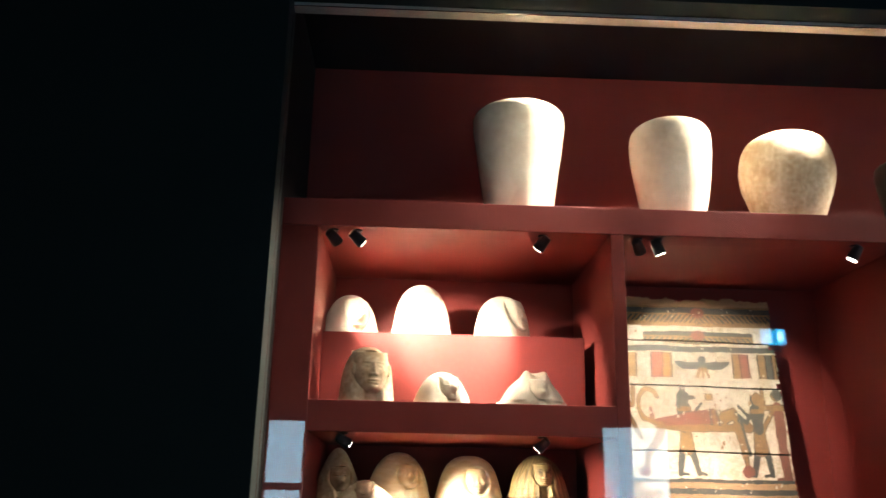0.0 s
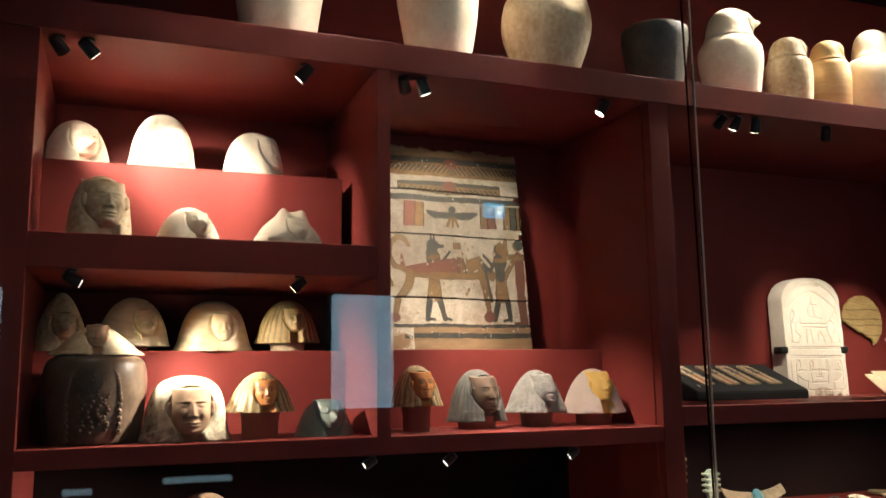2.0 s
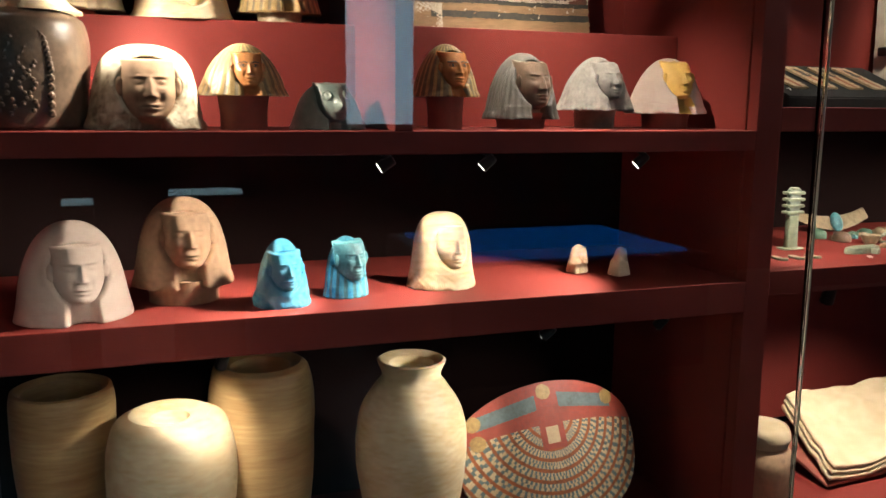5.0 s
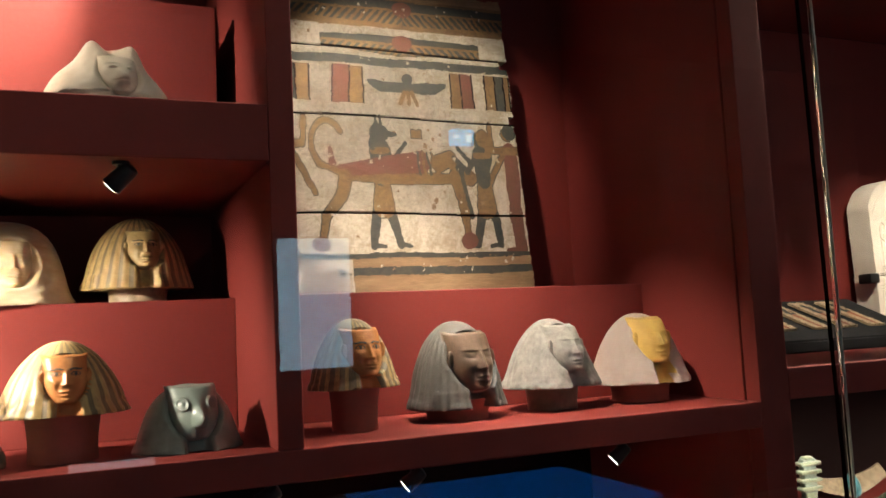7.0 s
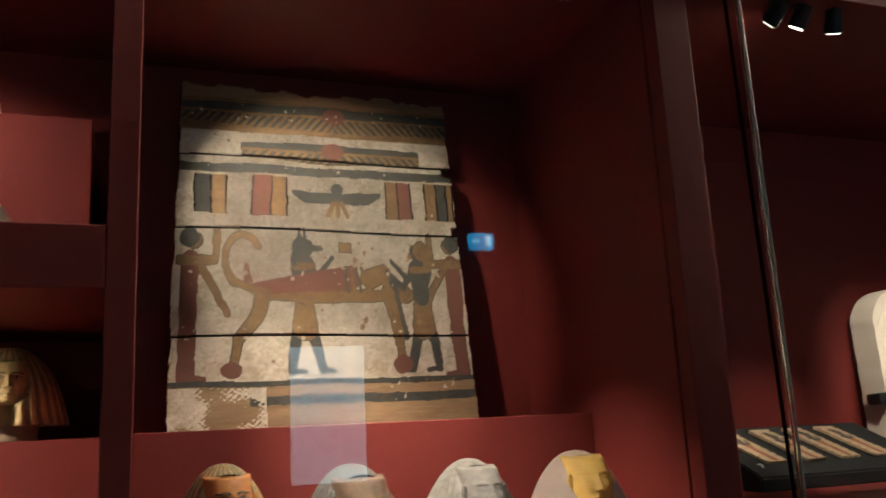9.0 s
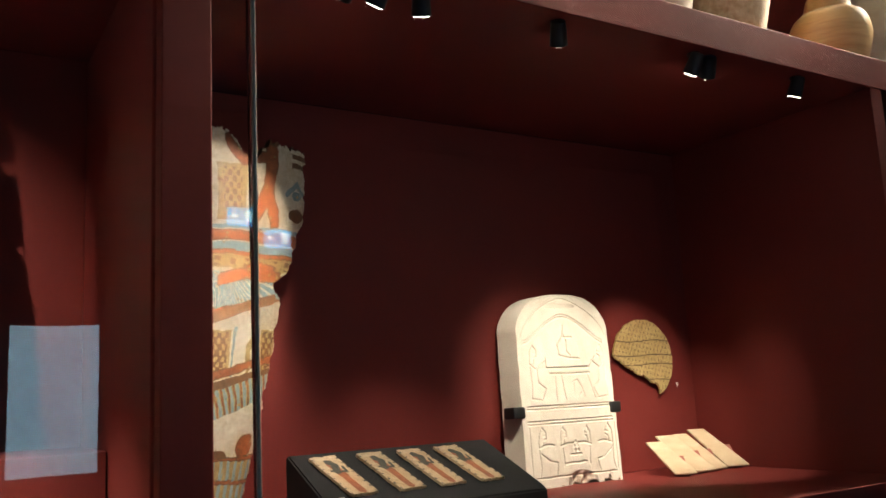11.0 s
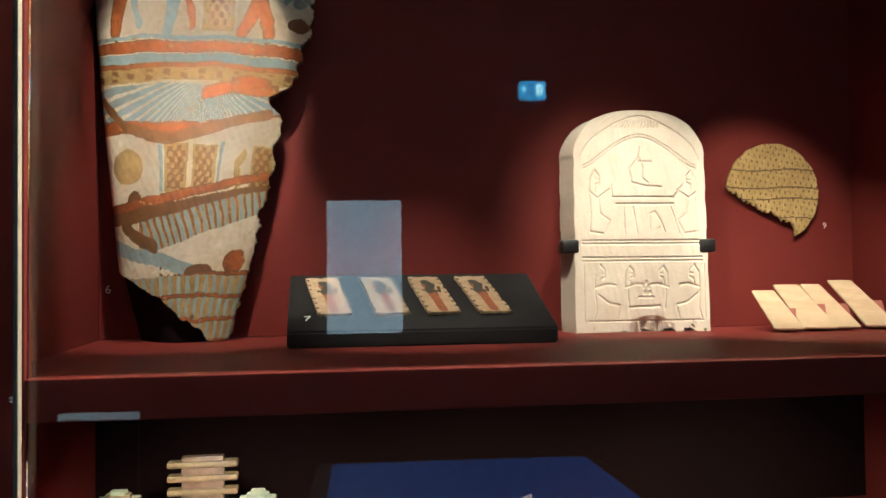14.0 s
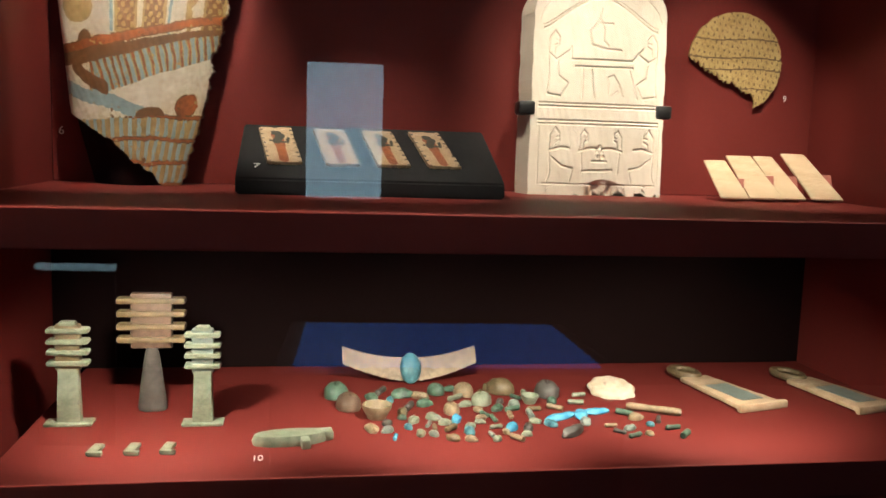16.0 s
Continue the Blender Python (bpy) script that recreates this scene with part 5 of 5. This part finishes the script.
bm = lathe([(0.001, 0), (0.05, 0), (0.052, 0.006), (0.048, 0.014), (0.001, 0.016)], 40, squash=0.36)
box(0.012, 0.024, -0.034, -0.008, 0, 0.013, 0.002, bm)
box(0.03, 0.06, -0.006, 0.014, 0, 0.014, 0.003, bm)
solid("eye_amulet", bm, PALEGREEN, pose(1.785, 2.07, Z_D, 0, 0, 8), "large pale green eye-shaped amulet", "amulet")

scarab = thing("winged_scarab", pose(1.985, 2.345, Z_D), "turquoise scarab between two spread tan wings", "amulet")
for sg in (-1, 1):
    n = 14
    bm = bmesh.new()
    fr, bk = [], []
    for k in range(n + 1):
        t = k / n
        x = sg * (0.012 + 0.105 * t)
        zt, zb = 0.040 + 0.018 * t * t, 0.006 + 0.028 * t ** 1.6 - 0.002 * (k % 2)
        fr.append((bm.verts.new((x, 0.012 * t, zb)), bm.verts.new((x, 0.02 + 0.012 * t, zt))))
        bk.append((bm.verts.new((x, 0.006 + 0.012 * t, zb)), bm.verts.new((x, 0.026 + 0.012 * t, zt))))
    for k in range(n):
        bm.faces.new((fr[k][0], fr[k + 1][0], fr[k + 1][1], fr[k][1]))
        bm.faces.new((bk[k][0], bk[k][1], bk[k + 1][1], bk[k + 1][0]))
        bm.faces.new((fr[k][1], fr[k + 1][1], bk[k + 1][1], bk[k][1]))
        bm.faces.new((fr[k][0], bk[k][0], bk[k + 1][0], fr[k + 1][0]))
    bm.faces.new((fr[n][0], bk[n][0], bk[n][1], fr[n][1]))
    part("wing", bm, BEIGE, scarab, "tan wing")
bm = bmesh.new()
bmesh.ops.create_uvsphere(bm, u_segments=24, v_segments=16, radius=1, matrix=pose(0, 0.004, 0.026, -25) @ Matrix.Diagonal((0.018, 0.012, 0.027, 1)))
part("body", bm, TURQ, scarab, "turquoise beetle body")

bm = lathe(smooth_profile([(0.034, 0), (0.040, 0.006), (0.034, 0.014), (0.016, 0.015), (0.012, 0.02), (0.003, 0.022)], 24), 60)
for v_ in bm.verts:
    a = math.atan2(v_.co.y, v_.co.x)
    f = 1 + 0.05 * math.cos(a * 9)
    v_.co.x, v_.co.y = v_.co.x * f, v_.co.y * f
solid("rosette", bm, C_WHITE, pose(2.322, 2.275, Z_D, 12, 0, 0), "white flower-shaped rosette disc", "amulet")

for x, y, yaw, tip in ((2.54, 2.17, 14, 0.03), (2.735, 2.15, 14, 0.05)):
    t = thing("mirror_palette", pose(x, y, Z_D, 0, 0, yaw), "flat worn wooden palette with a looped dark handle", "palette", "flat palettes")
    bm = box(-0.038, 0.038, 0, 0.17, 0.002, 0.011, 0.003)
    for v_ in bm.verts:
        v_.co.x *= 1.18 - 0.42 * v_.co.y / 0.17
    part("plate", bm, [PALEWOOD], t)
    part("stain", box(-0.022, 0.022, 0.02, 0.11, 0.0112, 0.0122, 0), TEAL, t, "grey-green worn patch", smooth=False)
    part("lip", box(-0.05, 0.05, -0.008, 0.002, 0, 0.014, 0.003), PALEWOOD, t)
    bm = bmesh.new()
    seg, ring = 30, []
    for k in range(seg):
        a = 2 * math.pi * k / seg
        row = []
        for m_ in range(8):
            b = 2 * math.pi * m_ / 8
            r = 0.023 + 0.008 * math.cos(b)
            row.append(bm.verts.new((r * 0.85 * math.cos(a), 0.195 + r * 1.25 * math.sin(a), 0.011 + 0.007 * math.sin(b))))
        ring.append(row)
    for k in range(seg):
        for m_ in range(8):
            bm.faces.new((ring[k][m_], ring[(k + 1) % seg][m_], ring[(k + 1) % seg][(m_ + 1) % 8], ring[k][(m_ + 1) % 8]))
    part("handle_loop", bm, OLIVE, t, "dark looped handle")


# small scattered amulets
def scarab_bm(l, w, h):
    bm = lathe(smooth_profile([(0.93, 0), (1, 0.12), (0.9, 0.6), (0.5, 0.92), (0.03, 1)], 12), 22)
    for v_ in bm.verts:
        g = 0.10 if abs(v_.co.x) < 0.07 and v_.co.z > 0.3 or abs(v_.co.y - 0.3) < 0.10 and v_.co.z > 0.3 else 0
        v_.co = Vector((v_.co.x * w / 2, v_.co.y * l / 2, v_.co.z * h * (1 - g)))
    box(-w * 0.22, w * 0.22, l * 0.42, l * 0.58, 0, h * 0.5, 0.0015, bm)
    return bm


def bead_bm(l, w):
    bm = lathe(smooth_profile([(w * 0.42, 0), (w * 0.5, l * 0.2), (w * 0.44, l * 0.6), (w * 0.5, l * 0.9), (w * 0.3, l)], 10), 14)
    bmesh.ops.transform(bm, matrix=pose(0, -l / 2, w * 0.47, -90), verts=bm.verts)
    return bm


def lump_bm(l, w, h, seed):
    bm = bmesh.new()
    bmesh.ops.create_icosphere(bm, subdivisions=3, radius=1)
    for v_ in bm.verts:
        f = 1 + 0.28 * noise.noise(v_.co * 1.6 + Vector((seed, 0, 0)))
        v_.co = Vector((v_.co.x * w / 2 * f, v_.co.y * l / 2 * f, max(0, v_.co.z * 0.7 + 0.3) * h * f))
    return bm


def bowl_bm(w, h):
    return lathe([(w * 0.3, 0), (w * 0.5, h * 0.8), (w * 0.5, h), (w * 0.44, h), (w * 0.2, h * 0.35)], 24)


rr = random.Random(11)
AM = [GREENST, PALEGREEN, BEIGE, OLIVE, TEAL, GREY, BEIGE, TURQ, PALEGREEN, GREENST]
spots = []


def free_spot(x, y, r):
    return all((x - a) ** 2 + (y - b) ** 2 > (r + c) ** 2 for a, b, c in spots)


big = [(1.855, 2.275, 0.05, GREENST), (1.872, 2.215, 0.05, DKSTONE), (2.13, 2.285, 0.05, OLIVE), (2.205, 2.265, 0.052, GREY), (2.065, 2.275, 0.042, BEIGE), (2.02, 2.285, 0.036, GREENST), (2.085, 2.225, 0.04, PALEGREEN)]
for x, y, l, m_ in big:
    solid("scarab_amulet", scarab_bm(l, l * 0.8, l * 0.5), m_, pose(x, y, Z_D, 0, 0, rr.uniform(-60, 60)), "carved beetle-shaped stone amulet", "amulet", "scattered amulets")
    spots.append((x, y, l * 0.42))
bm = bowl_bm(0.045, 0.022)
solid("small_bowl", bm, BEIGE, pose(1.912, 2.165, Z_D), "small tan stone bowl", "bowl")
spots.append((1.912, 2.165, 0.024))
bm = bowl_bm(0.03, 0.014)
solid("small_bowl", bm, PALEGREEN, pose(2.165, 2.225, Z_D), "tiny pale green stone bowl", "bowl")
spots.append((2.165, 2.225, 0.016))
for dx, dy, l, yaw in ((-0.03, -0.008, 0.055, 60), (0.005, 0.0, 0.045, 20), (0.035, 0.014, 0.04, 75)):
    solid("blue_wing_amulet", lump_bm(l, 0.022, 0.008, dx), BLUE, pose(2.225 + dx, 2.155 + dy, Z_D, 0, 0, -yaw), "bright blue faience wing-shaped piece", "amulet", "blue faience pieces")
    spots.append((2.225 + dx, 2.155 + dy, 0.02))
solid("rod_amulet", bead_bm(0.085, 0.013), BEIGE, pose(2.352, 2.165, Z_D, 0, 0, 62), "tan rod-shaped amulet with a rounded head", "amulet")
spots += [(2.33, 2.175, 0.02), (2.375, 2.155, 0.02)]
solid("dark_amulet", lump_bm(0.05, 0.02, 0.014, 3.0), GREY, pose(2.19, 2.075, Z_D, 0, 0, -50), "long dark polished stone amulet", "amulet")
spots.append((2.19, 2.075, 0.024))
kinds = 0
for k in range(900):
    x, y = rr.uniform(1.90, 2.36), rr.uniform(2.055, 2.30)
    dense = 1.90 < x < 2.06 and y > 2.185
    if (x > 2.26 and y > 2.16) or (x < 1.93 and y < 2.10):
        continue
    r = rr.uniform(0.008, 0.014) * (1.25 if dense else 0.95)
    if not free_spot(x, y, r) or kinds > 72:
        continue
    spots.append((x, y, r))
    kinds += 1
    c = rr.random()
    mt = rr.choice(AM + [BLUE] * (1 if y < 2.15 else 0))
    if c < 0.35:
        bm, nm, lb = scarab_bm(r * 2, r * 1.5, r * 0.95), "scarab_amulet", "small beetle-shaped stone amulet"
    elif c < 0.65:
        bm, nm, lb = lump_bm(r * 2.2, r * 1.3, r * 0.9, k), "figure_amulet", "small worn carved stone amulet"
    else:
        bm, nm, lb = bead_bm(r * 2.3, r * 0.8), "bead_amulet", "small ribbed cylindrical amulet"
    solid(nm, bm, mt, pose(x, y, Z_D, rr.uniform(-5, 5), 0, rr.uniform(0, 360)), lb, "amulet", "scattered amulets")


# ---- bottom of the case ----
def collar():
    n = 220
    U, V = np.meshgrid(np.linspace(-1, 1, n), np.linspace(0, 1, n))
    P = np.stack([U * 0.215, 0.05 * U ** 2 - 0.02 * V, V * 0.30], 2)
    u, v = (U[:-1, :-1] + U[1:, 1:]) / 2, (V[:-1, :-1] + V[1:, 1:]) / 2
    s = np.zeros(u.shape, int)
    r = np.sqrt((u * 0.72) ** 2 + (v - 0.78) ** 2)
    a = np.arctan2(v - 0.78, u)
    ringk = np.floor(r * 40).astype(int)
    s[(ringk % 3 == 1)] = 1
    s[(ringk % 3 == 2) & (np.sin(a * 80 + ringk) > 0)] = 2
    s[(ringk % 3 == 0) & (np.sin(a * 66 + ringk * 2) > 0.2)] = 2
    s[v > 0.70 - 0.06 * u ** 2] = 3
    s[(v > 0.82 - 0.10 * np.abs(u)) & (np.abs(u) > 0.12) & (np.abs(u) < 0.75) & (v < 0.93 - 0.12 * np.abs(u))] = 2
    s[rect(u, v, -0.13, 0.13, 0.52, 0.72)] = 3
    s[rect(u, v, -0.07, 0.07, 0.56, 0.68)] = 0
    for cu, cv in ((-0.78, 0.80), (0.72, 0.82), (-0.02, 0.93), (-0.76, 0.66)):
        s[oval(u, v, cu, cv, 0.08, 0.055)] = 4
    out = np.where(v > 0.62, (u / 1.0) ** 2 + ((v - 0.62) / 0.36) ** 2 * 0.9, np.abs(u) ** 2.4 + (np.abs(0.62 - v) / 0.62) ** 2.6)
    s[out > 1] = -1
    me = slab_mesh("painted_collar", P, s, [LINEN, C_ORANGE, C_SLATE, C_RED, GOLD, C_BROWN], (0, 0.012, 0))
    t = thing("painted_collar", pose(1.06, 2.06, Z_F + 0.03, -28, -4, 0), "curved painted cartonnage collar with red, blue and gold bands", "fragment")
    ob = new("plate", me)
    ob.parent = t
    part("prop", box(-0.02, 0.02, 0.03, 0.05, -0.03, 0.2, 0.002), BLACK, t)


collar()


def linen():
    n, m_ = 60, 50
    U, V = np.meshgrid(np.linspace(0, 1, n), np.linspace(0, 1, m_))
    P = np.stack([U * 0.42 + 0.06 * V, V * 0.24, 0.012 * rough(U * 2, V * 2, 2) + 0.03 * V], 2)
    s = np.zeros((m_ - 1, n - 1), int)
    t = thing("folded_linen", pose(1.74, 2.06, Z_F + 0.012, 18, 0, 4), "folded pale old linen cloth on a slanting board", "cloth")
    for k in range(3):
        me = slab_mesh("layer", P[::-1] + np.array((0.006 * k, 0.004 * k, 0.013 * k + 0.02)), s, [LINEN, LINEN], (0, 0, -0.010))
        me.polygons.foreach_set("use_smooth", [True] * len(me.polygons))
        ob = new("layer", me)
        ob.parent = t
    part("board", box(0, 0.46, 0, 0.23, -0.006, 0.002, 0.002), PEG, t)


linen()
